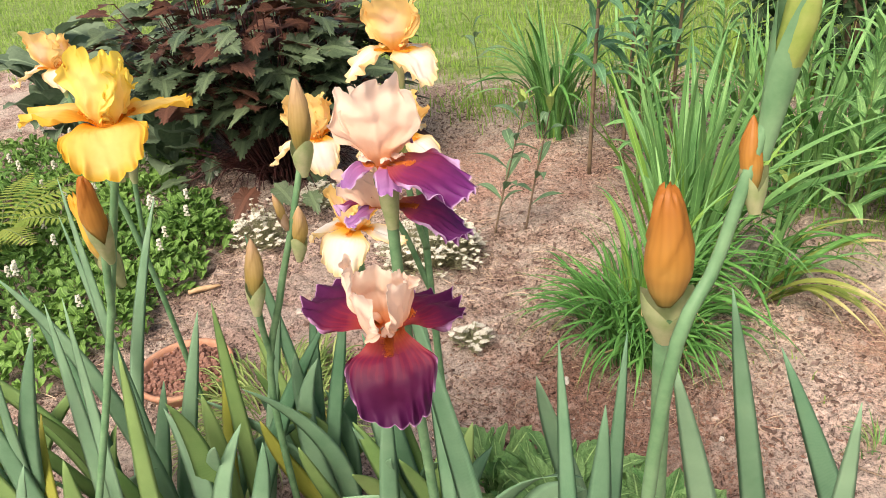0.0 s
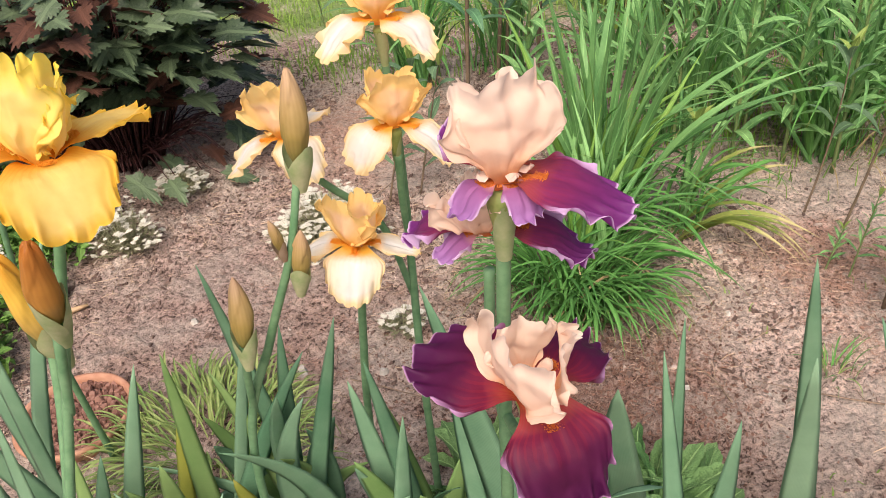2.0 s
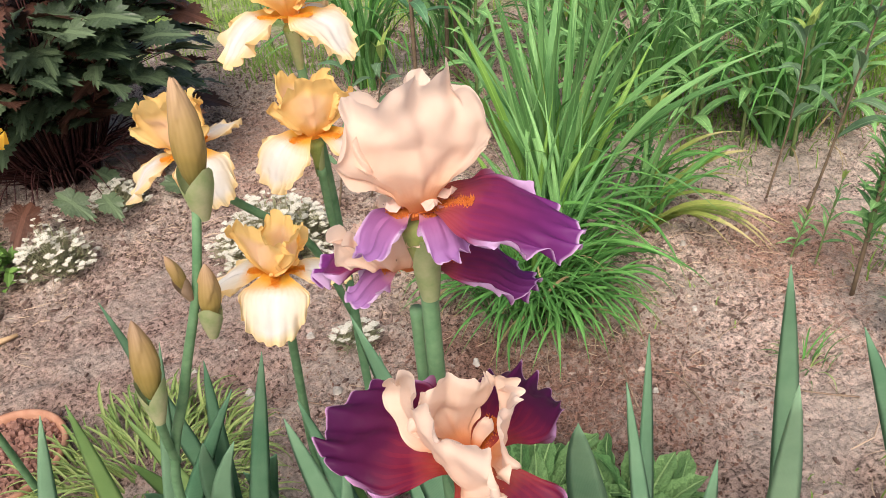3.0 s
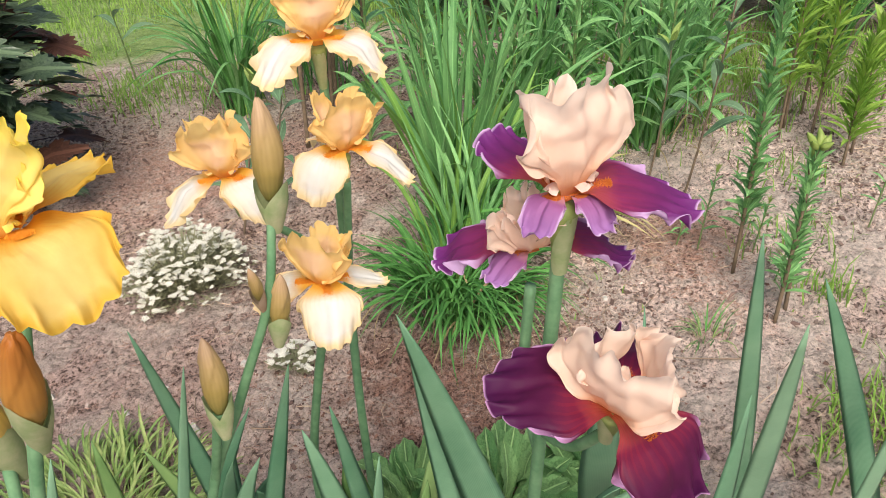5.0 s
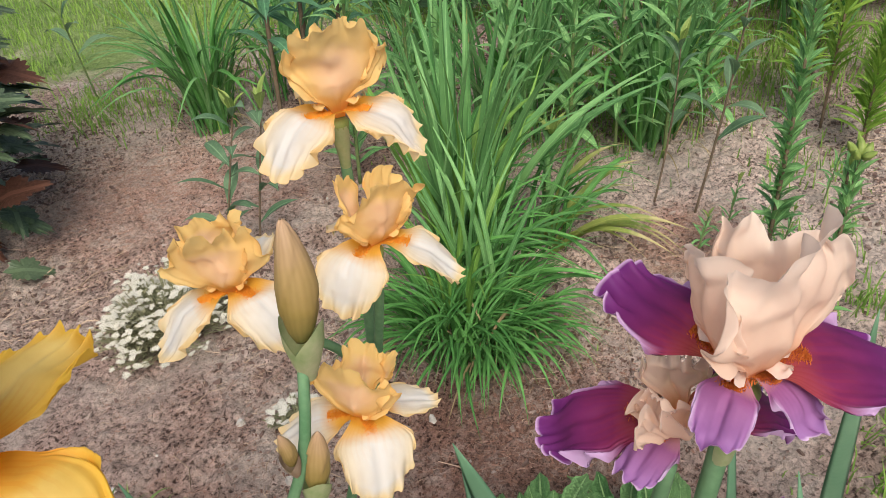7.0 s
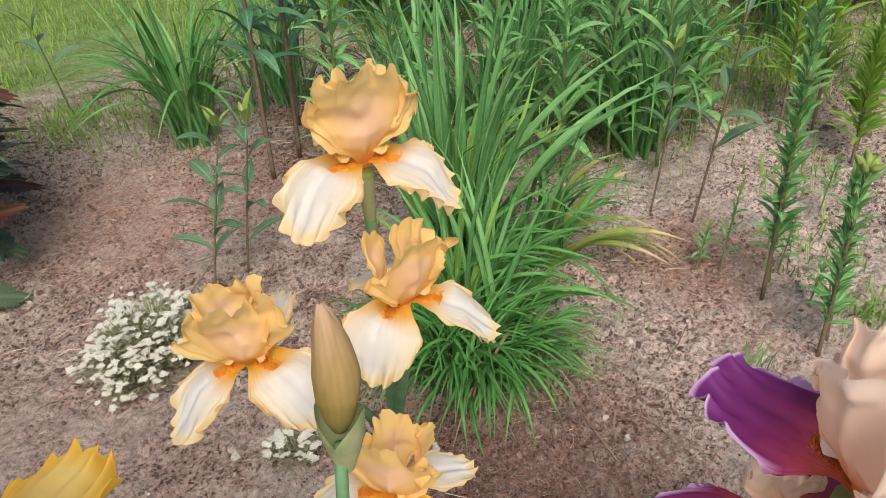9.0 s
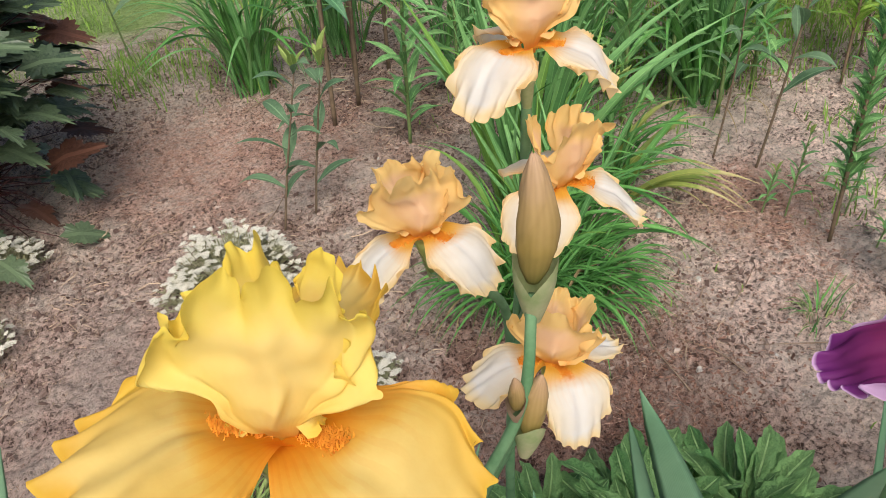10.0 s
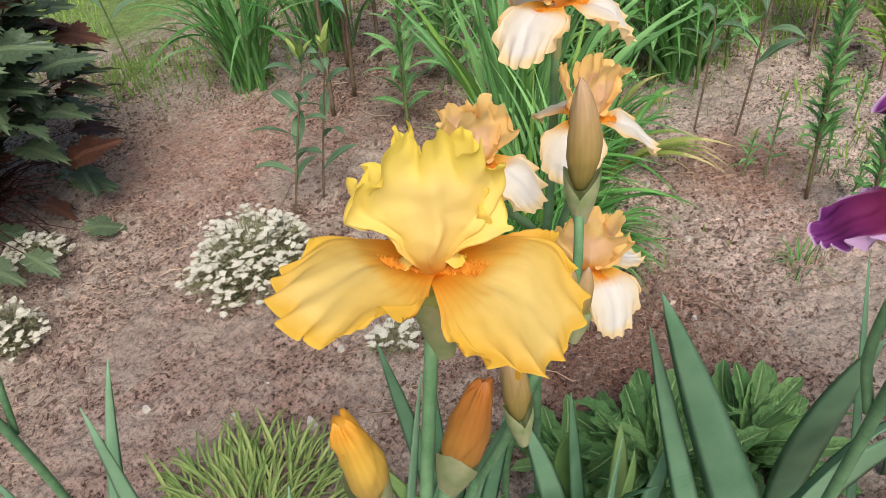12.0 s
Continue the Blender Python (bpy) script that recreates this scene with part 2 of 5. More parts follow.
FERN_LEAF = leaf_material("fern_leaf", (0.14, 0.24, 0.04), (0.36, 0.44, 0.1), None, 20.0, 0.5, 0.3, 0.0)
LAWN = leaf_material("lawn_blade", (0.13, 0.3, 0.04), (0.4, 0.58, 0.14), (0.42, 0.4, 0.18), 10.0, 0.5, 0.3, 0.0, 0.85, patch=2.0)
ALYSSUM_LEAF = leaf_material("alyssum_leaf", (0.26, 0.27, 0.16), (0.46, 0.45, 0.29), None, 10.0, 0.55, 0.25, 0.0)
ALYSSUM_WHITE = plain_material("alyssum_petal", (0.75, 0.73, 0.62), (0.9, 0.89, 0.83), 300.0, 0.6, 0.1, 0.0003, 0.3)
BROWN_STEM = plain_material("brown_stem", (0.12, 0.09, 0.06), (0.25, 0.18, 0.12), 50.0, 0.65)
GREEN_STEM = plain_material("green_stem", (0.1, 0.17, 0.06), (0.22, 0.28, 0.11), 50.0, 0.5)
LILY_BUD = plain_material("lily_bud", (0.2, 0.32, 0.06), (0.42, 0.48, 0.16), 60.0, 0.45, 0.2, 0.001, 0.2)
STRAW = plain_material("straw", (0.09, 0.055, 0.042), (0.6, 0.45, 0.33), 30.0, 0.75, 0.3, 0.001, 0.0, 0.3, 0.5)
NEEDLE = plain_material("red_needles", (0.36, 0.2, 0.145), (0.76, 0.52, 0.42), 25.0, 0.75, 0.3, 0.001, 0.0, 0.3, 0.5)
CHIP = plain_material("bark_chip", (0.08, 0.042, 0.032), (0.27, 0.15, 0.112), 30.0, 0.8, 0.5, 0.002, 0.0, 0.3, 0.5)
CLOD = plain_material("soil_clod", (0.15, 0.1, 0.085), (0.58, 0.47, 0.41), 30.0, 0.9, 0.6, 0.003, 0.0, 0.2, 0.4)
STONE = plain_material("stone", (0.36, 0.33, 0.3), (0.66, 0.63, 0.58), 60.0, 0.7, 0.4, 0.002, 0.0, 0.3, 0.3)
PEBBLE = plain_material("clay_pebble", (0.1, 0.045, 0.035), (0.3, 0.16, 0.125), 60.0, 0.8, 0.5, 0.002, 0.0, 0.3, 0.5)
TERRACOTTA = plain_material("terracotta_rim", (0.4, 0.18, 0.11), (0.56, 0.32, 0.22), 30.0, 0.7, 0.3, 0.002)
TWIG = plain_material("twig", (0.16, 0.11, 0.08), (0.38, 0.28, 0.2), 40.0, 0.8)
WOOD = plain_material("wood_splinter", (0.45, 0.29, 0.16), (0.66, 0.48, 0.3), 40.0, 0.7)
SHRUB_LEAF = leaf_material("shrub_leaf", (0.012, 0.035, 0.014), (0.05, 0.1, 0.04), None, 12.0, 0.45, 0.15, 0.3)


def soil_material():
    m, nt = blank("soil")
    pos = nt.nodes.new("ShaderNodeNewGeometry").outputs["Position"]
    sep = nt.nodes.new("ShaderNodeSeparateXYZ")
    nt.links.new(pos, sep.inputs[0])
    big = noisy(nt, 2.2, 5.0, 0.6, pos)
    mid = noisy(nt, 14.0, 6.0, 0.65, pos)
    fine = noisy(nt, 70.0, 8.0, 0.78, pos)
    grit = noisy(nt, 420.0, 3.0, 0.6, pos)
    wide = noisy(nt, 5.5, 5.0, 0.6, pos)
    f = calc(nt, "ADD", calc(nt, "ADD", calc(nt, "MULTIPLY", mid, 0.45), calc(nt, "MULTIPLY", fine, 0.35)), calc(nt, "MULTIPLY", wide, 0.2))
    crust = ramp(nt, calc(nt, "ADD", calc(nt, "MULTIPLY", wide, 0.7), calc(nt, "MULTIPLY", mid, 0.3)), [(0.44, (0, 0, 0)), (0.56, (1, 1, 1))])
    c = ramp(nt, f, [(0.38, (0.13, 0.09, 0.075)), (0.455, (0.28, 0.207, 0.172)), (0.52, (0.39, 0.3, 0.255)), (0.62, (0.5, 0.41, 0.355))])
    c = blend(nt, crust, c, ramp(nt, f, [(0.38, (0.36, 0.3, 0.26)), (0.5, (0.54, 0.46, 0.405)), (0.62, (0.63, 0.555, 0.495))]))
    c = blend(nt, ramp(nt, big, [(0.42, (0, 0, 0)), (0.62, (0.5, 0.5, 0.5))]), c, ramp(nt, f, [(0.36, (0.24, 0.2, 0.17)), (0.5, (0.42, 0.36, 0.305)), (0.64, (0.54, 0.475, 0.41))]))

    def patch(x, y, r, color, strength):
        dx, dy = calc(nt, "SUBTRACT", sep.outputs[0], x), calc(nt, "SUBTRACT", sep.outputs[1], y)
        d = calc(nt, "SQRT", calc(nt, "ADD", calc(nt, "MULTIPLY", dx, dx), calc(nt, "MULTIPLY", dy, dy)))
        d = calc(nt, "ADD", calc(nt, "DIVIDE", d, r), calc(nt, "MULTIPLY_ADD", mid, 1.4, -0.7))
        k = calc(nt, "MULTIPLY", ramp(nt, d, [(0.45, (1, 1, 1)), (1.05, (0, 0, 0))]), calc(nt, "MULTIPLY", ramp(nt, fine, [(0.35, (0.25, 0.25, 0.25)), (0.6, (1, 1, 1))]), strength))
        return blend(nt, k, c, color)

    c = patch(0.82, 1.4, 0.5, (0.64, 0.55, 0.49), 0.9)
    c = patch(1.3, 1.5, 0.6, (0.64, 0.56, 0.5), 0.9)
    c = patch(-0.15, 2.75, 0.5, (0.5, 0.45, 0.38), 0.75)
    c = patch(-0.25, 1.9, 0.35, (0.45, 0.37, 0.33), 0.6)
    c = patch(-0.3, 1.55, 0.45, (0.36, 0.27, 0.24), 0.5)
    c = patch(0.06, 2.35, 0.36, (0.47, 0.32, 0.265), 0.5)
    c = patch(0.4, 1.22, 0.3, (0.2, 0.105, 0.078), 0.85)
    c = patch(1.0, 1.45, 0.2, (0.34, 0.19, 0.14), 0.8)
    c = patch(0.5, 2.3, 0.3, (0.27, 0.18, 0.145), 0.7)
    c = blend(nt, calc(nt, "MULTIPLY", calc(nt, "GREATER_THAN", grit, 0.68), 0.35), c, (0.55, 0.49, 0.43))
    # crumb relief shaded in the colour: gaps darkened, crumb tops brightened
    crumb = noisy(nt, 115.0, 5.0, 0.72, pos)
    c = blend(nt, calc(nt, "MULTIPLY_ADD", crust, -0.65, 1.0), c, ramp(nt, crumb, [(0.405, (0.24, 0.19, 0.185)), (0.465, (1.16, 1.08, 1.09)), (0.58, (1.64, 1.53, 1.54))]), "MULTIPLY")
    # grassy ground beyond the bed
    edge = calc(nt, "SUBTRACT", sep.outputs[1], calc(nt, "MULTIPLY_ADD", sep.outputs[0], -0.25, 3.25))
    edge = calc(nt, "ADD", edge, calc(nt, "MULTIPLY_ADD", big, 1.6, -0.8))
    c = blend(nt, ramp(nt, edge, [(0.0, (0, 0, 0)), (0.35, (0.85, 0.85, 0.85))]), c, ramp(nt, f, [(0.35, (0.1, 0.22, 0.04)), (0.7, (0.32, 0.47, 0.13))]))
    # flaky crust
    bent = make(nt, "ShaderNodeVectorMath", i0=pos)
    bent.operation = "ADD"
    wob = make(nt, "ShaderNodeTexNoise", Scale=25.0, Detail=3.0, Vector=pos)
    wobs = make(nt, "ShaderNodeVectorMath", i0=wob.outputs["Color"])
    wobs.operation = "SCALE"
    wobs.inputs["Scale"].default_value = 0.03
    nt.links.new(wobs.outputs[0], bent.inputs[1])
    vor = make(nt, "ShaderNodeTexVoronoi", Scale=75.0, Vector=bent.outputs[0])
    vor2 = make(nt, "ShaderNodeTexVoronoi", Scale=190.0, Vector=bent.outputs[0])
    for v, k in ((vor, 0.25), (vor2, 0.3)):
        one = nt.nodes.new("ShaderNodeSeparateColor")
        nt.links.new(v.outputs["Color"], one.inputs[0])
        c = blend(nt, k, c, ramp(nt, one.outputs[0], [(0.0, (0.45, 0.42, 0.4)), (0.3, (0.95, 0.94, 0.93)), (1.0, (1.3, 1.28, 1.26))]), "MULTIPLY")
    h = calc(nt, "ADD", calc(nt, "MULTIPLY", fine, 1.0), calc(nt, "MULTIPLY", grit, 0.35))
    h = calc(nt, "SUBTRACT", h, calc(nt, "MULTIPLY", vor.outputs["Distance"], 0.5))
    h = calc(nt, "ADD", h, calc(nt, "MULTIPLY", mid, 1.5))
    h = calc(nt, "ADD", h, calc(nt, "MULTIPLY", crumb, 0.5))
    finish(nt, c, 0.93, h, 1.0, 0.011, 0.0, 0.15)
    return m


SOIL = soil_material()

# ---- building helpers ----
V = Vector


def mesh_from(name, verts, faces, material, uv=None, smooth=True):
    me = bpy.data.meshes.new(name)
    me.from_pydata([tuple(map(float, p)) for p in verts], [], faces)
    if uv is not None:
        idx = np.zeros(len(me.loops), dtype=np.int32)
        me.loops.foreach_get("vertex_index", idx)
        layer = me.uv_layers.new(name="UVMap")
        layer.data.foreach_set("uv", np.asarray(uv, dtype=np.float32)[idx].ravel())
    if smooth:
        me.polygons.foreach_set("use_smooth", np.ones(len(me.polygons), dtype=bool))
    if material:
        me.materials.append(material)
    me.update()
    return me


def grid_faces(n, m, wrap=False):
    out = []
    for i in range(n - 1):
        for j in range(m if wrap else m - 1):
            k = (j + 1) % m
            out.append((i * m + j, i * m + k, (i + 1) * m + k, (i + 1) * m + j))
    return out


def sheet(name, P, material, wrap=False, caps=False, vmap=None):
    """A grid of points (n, m, 3) as a smooth mesh; UV: u along n, v across m."""
    n, m = P.shape[:2]
    u = np.repeat(np.linspace(0, 1, n), m)
    v = np.tile(np.linspace(0, 1, m) if vmap is None else np.asarray(vmap), n)
    faces = grid_faces(n, m, wrap)
    if caps:
        faces += [tuple(reversed(range(m))), tuple(range((n - 1) * m, n * m))]
    return mesh_from(name, P.reshape(-1, 3), faces, material, np.stack([u, v], 1))


def part(name, me, parent, label="", m=None):
    ob = new(name, me)
    ob.parent = parent
    if m is not None:
        ob.matrix_basis = m
    if label:
        tagged(ob, label)
    return ob


def thing(name, at, label, category, group="", kind=""):
    e = new(name)
    e.empty_display_size = 0.05
    e.location = at
    return tagged(e, label, category, group, kind)


def lerp(x, xs, ys):
    return np.interp(x, xs, ys)


def soft_lerp(x, xs, ys, reach=0.07):
    """The same with its corners rounded."""
    return sum(np.interp(np.clip(x + k * reach, 0, 1), xs, ys) for k in (-1, -0.5, 0, 0.5, 1)) / 5


def smooth(x, a, b):
    t = np.clip((np.asarray(x, float) - a) / (b - a), 0, 1)
    return t * t * (3 - 2 * t)


def bezier(a, b, c, n):
    t = np.linspace(0, 1, n)[:, None]
    a, b, c = np.array(a, float), np.array(b, float), np.array(c, float)
    return (1 - t) ** 2 * a + 2 * t * (1 - t) * b + t * t * c


def spline(points, n):
    """A smooth line through points (Catmull-Rom)."""
    P = np.array(points, float)
    P = np.vstack([2 * P[0] - P[1], P, 2 * P[-1] - P[-2]])
    out = []
    for t in np.linspace(0, len(points) - 1 - 1e-6, n):
        k, f = int(t) + 1, t - int(t)
        p0, p1, p2, p3 = P[k - 1], P[k], P[k + 1], P[k + 2]
        out.append(0.5 * (2 * p1 + (p2 - p0) * f + (2 * p0 - 5 * p1 + 4 * p2 - p3) * f * f + (3 * p1 - p0 - 3 * p2 + p3) * f ** 3))
    return np.array(out)


def tube(name, pts, radii, material, seg=8):
    pts = np.asarray(pts, float)
    n = len(pts)
    r = np.interp(np.linspace(0, 1, n), np.linspace(0, 1, len(radii)), radii)
    tan = np.gradient(pts, axis=0)
    tan /= np.linalg.norm(tan, axis=1)[:, None]
    ref = np.array([1.0, 0, 0]) if abs(tan[:, 0]).mean() < 0.8 else np.array([0, 1.0, 0])
    P = np.zeros((n, seg, 3))
    for i in range(n):
        b = np.cross(tan[i], ref)
        b /= np.linalg.norm(b)
        c = np.cross(b, tan[i])
        for j in range(seg):
            a = 2 * math.pi * j / seg
            P[i, j] = pts[i] + r[i] * (math.cos(a) * b + math.sin(a) * c)
    return sheet(name, P, material, wrap=True, caps=True)


def sword_leaf(name, pts, width, side, material, thick=0.0015, waist=0.75):
    """A stiff sword-shaped leaf with a lens-like section; side: the way across its blade."""
    n = len(pts)
    s = np.linspace(0, 1, n)
    w = 0.5 * width * np.minimum(1, waist + 0.7 * s) * (1 - s ** 3.2) ** 0.9 + 0.0004
    side = np.array(side, float) / np.linalg.norm(side)
    tan = np.gradient(pts, axis=0)
    tan /= np.linalg.norm(tan, axis=1)[:, None]
    prof = [(-1, 0), (-0.55, 0.8), (0, 1), (0.55, 0.8), (1, 0), (0.55, -0.8), (0, -1), (-0.55, -0.8)]
    P = np.zeros((n, 8, 3))
    for i in range(n):
        b = side - tan[i] * side.dot(tan[i])
        b /= np.linalg.norm(b)
        nn = np.cross(tan[i], b)
        for j, (x, y) in enumerate(prof):
            P[i, j] = pts[i] + b * x * w[i] + nn * (y * thick * (1 - 0.7 * s[i]) + 0.10 * w[i] * x * x)
    return sheet(name, P, material, wrap=True, caps=True, vmap=[0, 0.22, 0.5, 0.78, 1, 0.78, 0.5, 0.22])


# ---- iris flowers ----


def crinkle(P, amp, scale, seed):
    """Uneven small dents, so that no two petals are alike."""
    o = seed * 3.7
    for i in range(P.shape[0]):
        k = amp * min(1.0, i / (0.25 * P.shape[0]))
        for j in range(P.shape[1]):
            v = noise.noise_vector((P[i, j, 0] * scale + o, P[i, j, 1] * scale, P[i, j, 2] * scale))
            P[i, j] += (k * v[0], k * v[1], k * v[2])
    return P


def petal_plane(half, belly, claw, tip, n, m):
    """A flat petal of unit length: its points, how near each is to the rim, and its place along the rim."""
    s = (1 - (1 - np.linspace(0, 1, n)) ** 1.25)[:, None]
    w = np.linspace(-1, 1, m)[None, :]
    tau = 1.36 * w
    width = (claw + (1 - claw) * smooth(s, 0.03, belly)) * (1 - 0.1 * smooth(s, belly, 1.0))
    X = s - tip * s ** 1.6 * (1 - np.cos(tau))
    Y = half * width * np.sin(tau) / math.sin(1.36)
    rho = (s ** 7 + (np.abs(w) * smooth(s, 0.02, 0.4)) ** 7) ** (1 / 7)
    q = 1.5 * w * (1 + 0.8 * (1 - s) * w * w)
    return s, w, X, Y, np.clip(rho, 0, 1), q


def frill(q, k, r):
    """An uneven wave along a petal's rim, its folds wide and narrow by turns."""
    x = k * q + r[0] + 1.3 * np.sin(2.1 * q + r[1]) + 0.5 * np.sin(4.7 * q + r[2])
    return (np.sin(x) + 0.15 * np.sin(2 * x + r[3]) + 0.25 * np.sin(1.57 * k * q + r[4])) * (0.75 + 0.4 * np.sin(2.3 * q + r[5]))


def lobes(q, k, r):
    """Rounded lobes of uneven size with narrow notches between them."""
    return 1.15 * (0.02 + np.sin(0.5 * (k * q + r[0] + 1.3 * np.sin(2.1 * q + r[1]))) ** 2) ** 0.27 - 0.95 + 0.2 * np.sin(2.6 * q + r[6])


def standard_mesh(S, H, R, material, seed, top, flare, half=62, lean=0.0, ruffle=1.0, fine=1.0):
    """An upright petal: narrow foot, broad blade that arches in or spreads, frilled and lobed rim."""
    g = random.Random(seed)
    ph = [g.uniform(0, 6.28) for _ in range(16)]
    B = R * radians(half)
    s, w, X, Y, rho, q = petal_plane(B, 0.78, 0.13, 0.36, 54, 69)
    edge = rho ** 4.0 * smooth(s, 0.15, 0.55)
    k = 7.6 * fine
    lob = lobes(q, k, ph)
    grow = 0.13 * ruffle * rho ** 4 * smooth(s, 0.1, 0.4) * lob
    Y = Y * (1 + 1.1 * grow)
    t = np.clip(X, 0, 1)
    r = R * soft_lerp(t, [0, 0.1, 0.25, 0.45, 0.7, 1], [0.15, 0.34, 0.58, 0.74, 0.62 + 0.18 * top, 0.2 + 0.6 * top])
    Rc = R * (1.7 + (1.5 + 4.0 * flare) * smooth(t, 0.1, 0.8))
    a = Y / Rc
    r = r + R * np.abs(w) ** 3 * ((0.12 + 2.0 * flare) * smooth(s, 0.12, 0.4) * (1 - 0.75 * smooth(s, 0.5, 0.9))) * (0.7 + 0.5 * np.sin(3 * q + ph[9]))
    d = ruffle * S * (0.0028 * edge * frill(q, k, ph) + 0.0022 * rho ** 2 * smooth(s, 0.2, 0.8) * np.sin(3.1 * q + ph[10]))
    d = d + ruffle * S * 0.0007 * rho ** 14 * np.sin(3.1 * k * q + ph[11] + 2.0 * np.sin(5 * q + ph[12]))
    d = d + S * (0.0016 * np.exp(-(w / 0.1) ** 2) + 0.0006 * np.cos(5 * w + ph[7]) * (1 - rho ** 3)) * smooth(s, 0.05, 0.4)
    z = H * (X + grow * smooth(s, 0.3, 0.9)) + ruffle * S * 0.003 * rho ** 3 * smooth(s, 0.5, 0.95) * np.sin(3.1 * q + ph[13])
    z = z - 0.2 * d * smooth(s, 0.6, 1.0)
    x = r - Rc * (1 - np.cos(a)) + d * np.cos(a) + lean * z + S * 0.004 * ruffle * rho ** 6 * smooth(s, 0.6, 1.0)
    P = np.stack([x, Rc * np.sin(a) + d * np.sin(a), z - 0.004 * S], -1)
    crinkle(P, 0.0042 * S * min(1.0, ruffle), 46.0 / S, seed)
    crinkle(P, 0.0016 * S * ruffle, 95.0 / S, seed + 1)
    return sheet("standard", P, material)


def fall_mesh(S, L, W, material, seed, rise, droop, curl=0.0, ruffle=1.0, twist=0.0, knee=(0.1, 0.8), fine=1.0):
    """A hanging petal: narrow haft that bends over, broad fan-shaped blade with a frilled rim."""
    g = random.Random(seed)
    ph = [g.uniform(0, 6.28) for _ in range(16)]
    s, w, X, Y, rho, q = petal_plane(W, 0.48, 0.38, 0.42, 54, 81)
    N = 121
    t = np.linspace(0, 1.2, N)
    pitch = np.radians(rise + (droop - rise) * smooth(t, *knee) + curl * smooth(t, 0.72, 1.0))
    cx = 0.005 * S + np.concatenate([[0], np.cumsum(np.cos(pitch[:-1]))]) * 1.2 * L / (N - 1)
    cz = np.concatenate([[0], np.cumsum(np.sin(pitch[:-1]))]) * 1.2 * L / (N - 1)
    k = min(1.0, W / (0.026 * S))
    kf = 12.0 * fine ** 0.5 * (0.55 + 0.45 * k)
    edge = rho ** 6.5 * smooth(s, 0.2, 0.5)
    lob = lobes(q, kf, ph)
    grow = 0.05 * ruffle * rho ** 9 * smooth(s, 0.15, 0.45) * lob
    Y = Y * (1 + 0.8 * grow)
    X = np.clip(X + grow * smooth(s, 0.4, 0.9), 0, 1.19)
    off = -0.1 * W * (Y / W) ** 2 * smooth(s, 0.2, 0.55) + 0.35 * np.abs(Y) * np.abs(w) * (1 - smooth(s, 0.08, 0.3))
    off = off + ruffle * k * S * (0.0039 * edge * frill(q, kf, ph) + 0.0016 * rho ** 2.5 * smooth(s, 0.3, 0.8) * np.sin(3.4 * q + ph[9]))
    off = off + ruffle * k * S * 0.0004 * rho ** 14 * np.sin(2.6 * kf * q + ph[10] + 2.0 * np.sin(5 * q))
    off = off - S * 0.0014 * np.exp(-(w / 0.09) ** 2) * smooth(s, 0.25, 0.5) * (1 - smooth(s, 0.7, 1.0))
    off = off + twist * Y * s
    px, pz, pp = np.interp(X, t, cx), np.interp(X, t, cz), np.interp(X, t, pitch)
    P = np.stack([px - np.sin(pp) * off, Y + 0 * off, pz + np.cos(pp) * off], -1)
    crinkle(P, 0.0026 * S, 40.0 / S, seed)
    crinkle(P, 0.0008 * S, 110.0 / S, seed + 1)
    i = np.linspace(0, 1, 46)
    n3 = np.interp(i, t, pitch)
    return sheet("fall", P, material), np.stack([np.interp(i, t, cx), 0 * i, np.interp(i, t, cz)], 1), np.stack([-np.sin(n3), 0 * i, np.cos(n3)], 1)


def hair_mesh(line, N, S, material, seed):
    """A beard: short upright hairs along the haft."""
    r = random.Random(seed)
    verts, faces = [], []
    for _ in range(700):
        t = r.uniform(0.02, 0.3) * (len(line) - 1)
        k = int(t)
        p = line[k] + (line[k + 1] - line[k]) * (t - k)
        nn = N[k]
        p = p + np.array([0, r.gauss(0, 0.0021 * S), 0])
        h = S * r.uniform(0.0012, 0.0024)
        d = nn + np.array([r.uniform(-0.2, 0.6), r.uniform(-0.6, 0.6), 0])
        q, b = p + d / np.linalg.norm(d) * h, S * 0.0003
        i = len(verts)
        verts += [p + (b, 0, 0), p + (-b, b, 0), p + (-b, -b, 0), q]
        faces += [(i, i + 1, i + 3), (i + 1, i + 2, i + 3), (i + 2, i, i + 3)]
    return mesh_from("beard", verts, faces, material, None, False)


def style_mesh(S, material, phase):
    n, m = 14, 9
    s, w = np.linspace(0, 1, n), np.linspace(-1, 1, m)[None, :]
    pitch = np.radians(58 - 75 * smooth(s, 0.1, 0.8) + 70 * smooth(s, 0.8, 1.0))
    L = 0.026 * S
    x, z = 0.004 * S + np.cumsum(np.cos(pitch)) * L / (n - 1), np.cumsum(np.sin(pitch)) * L / (n - 1)
    width = S * lerp(s, [0, 0.5, 0.85, 1], [0.003, 0.0055, 0.0062, 0.002])
    P = np.zeros((n, m, 3))
    off = -0.5 * width[:, None] * w ** 2 + S * 0.002 * smooth(s, 0.7, 1)[:, None] * np.sin(5 * w + phase)
    P[..., 0] = x[:, None] - np.sin(pitch)[:, None] * off
    P[..., 1] = width[:, None] * w
    P[..., 2] = z[:, None] + np.cos(pitch)[:, None] * off
    return sheet("style_arm", P, material)


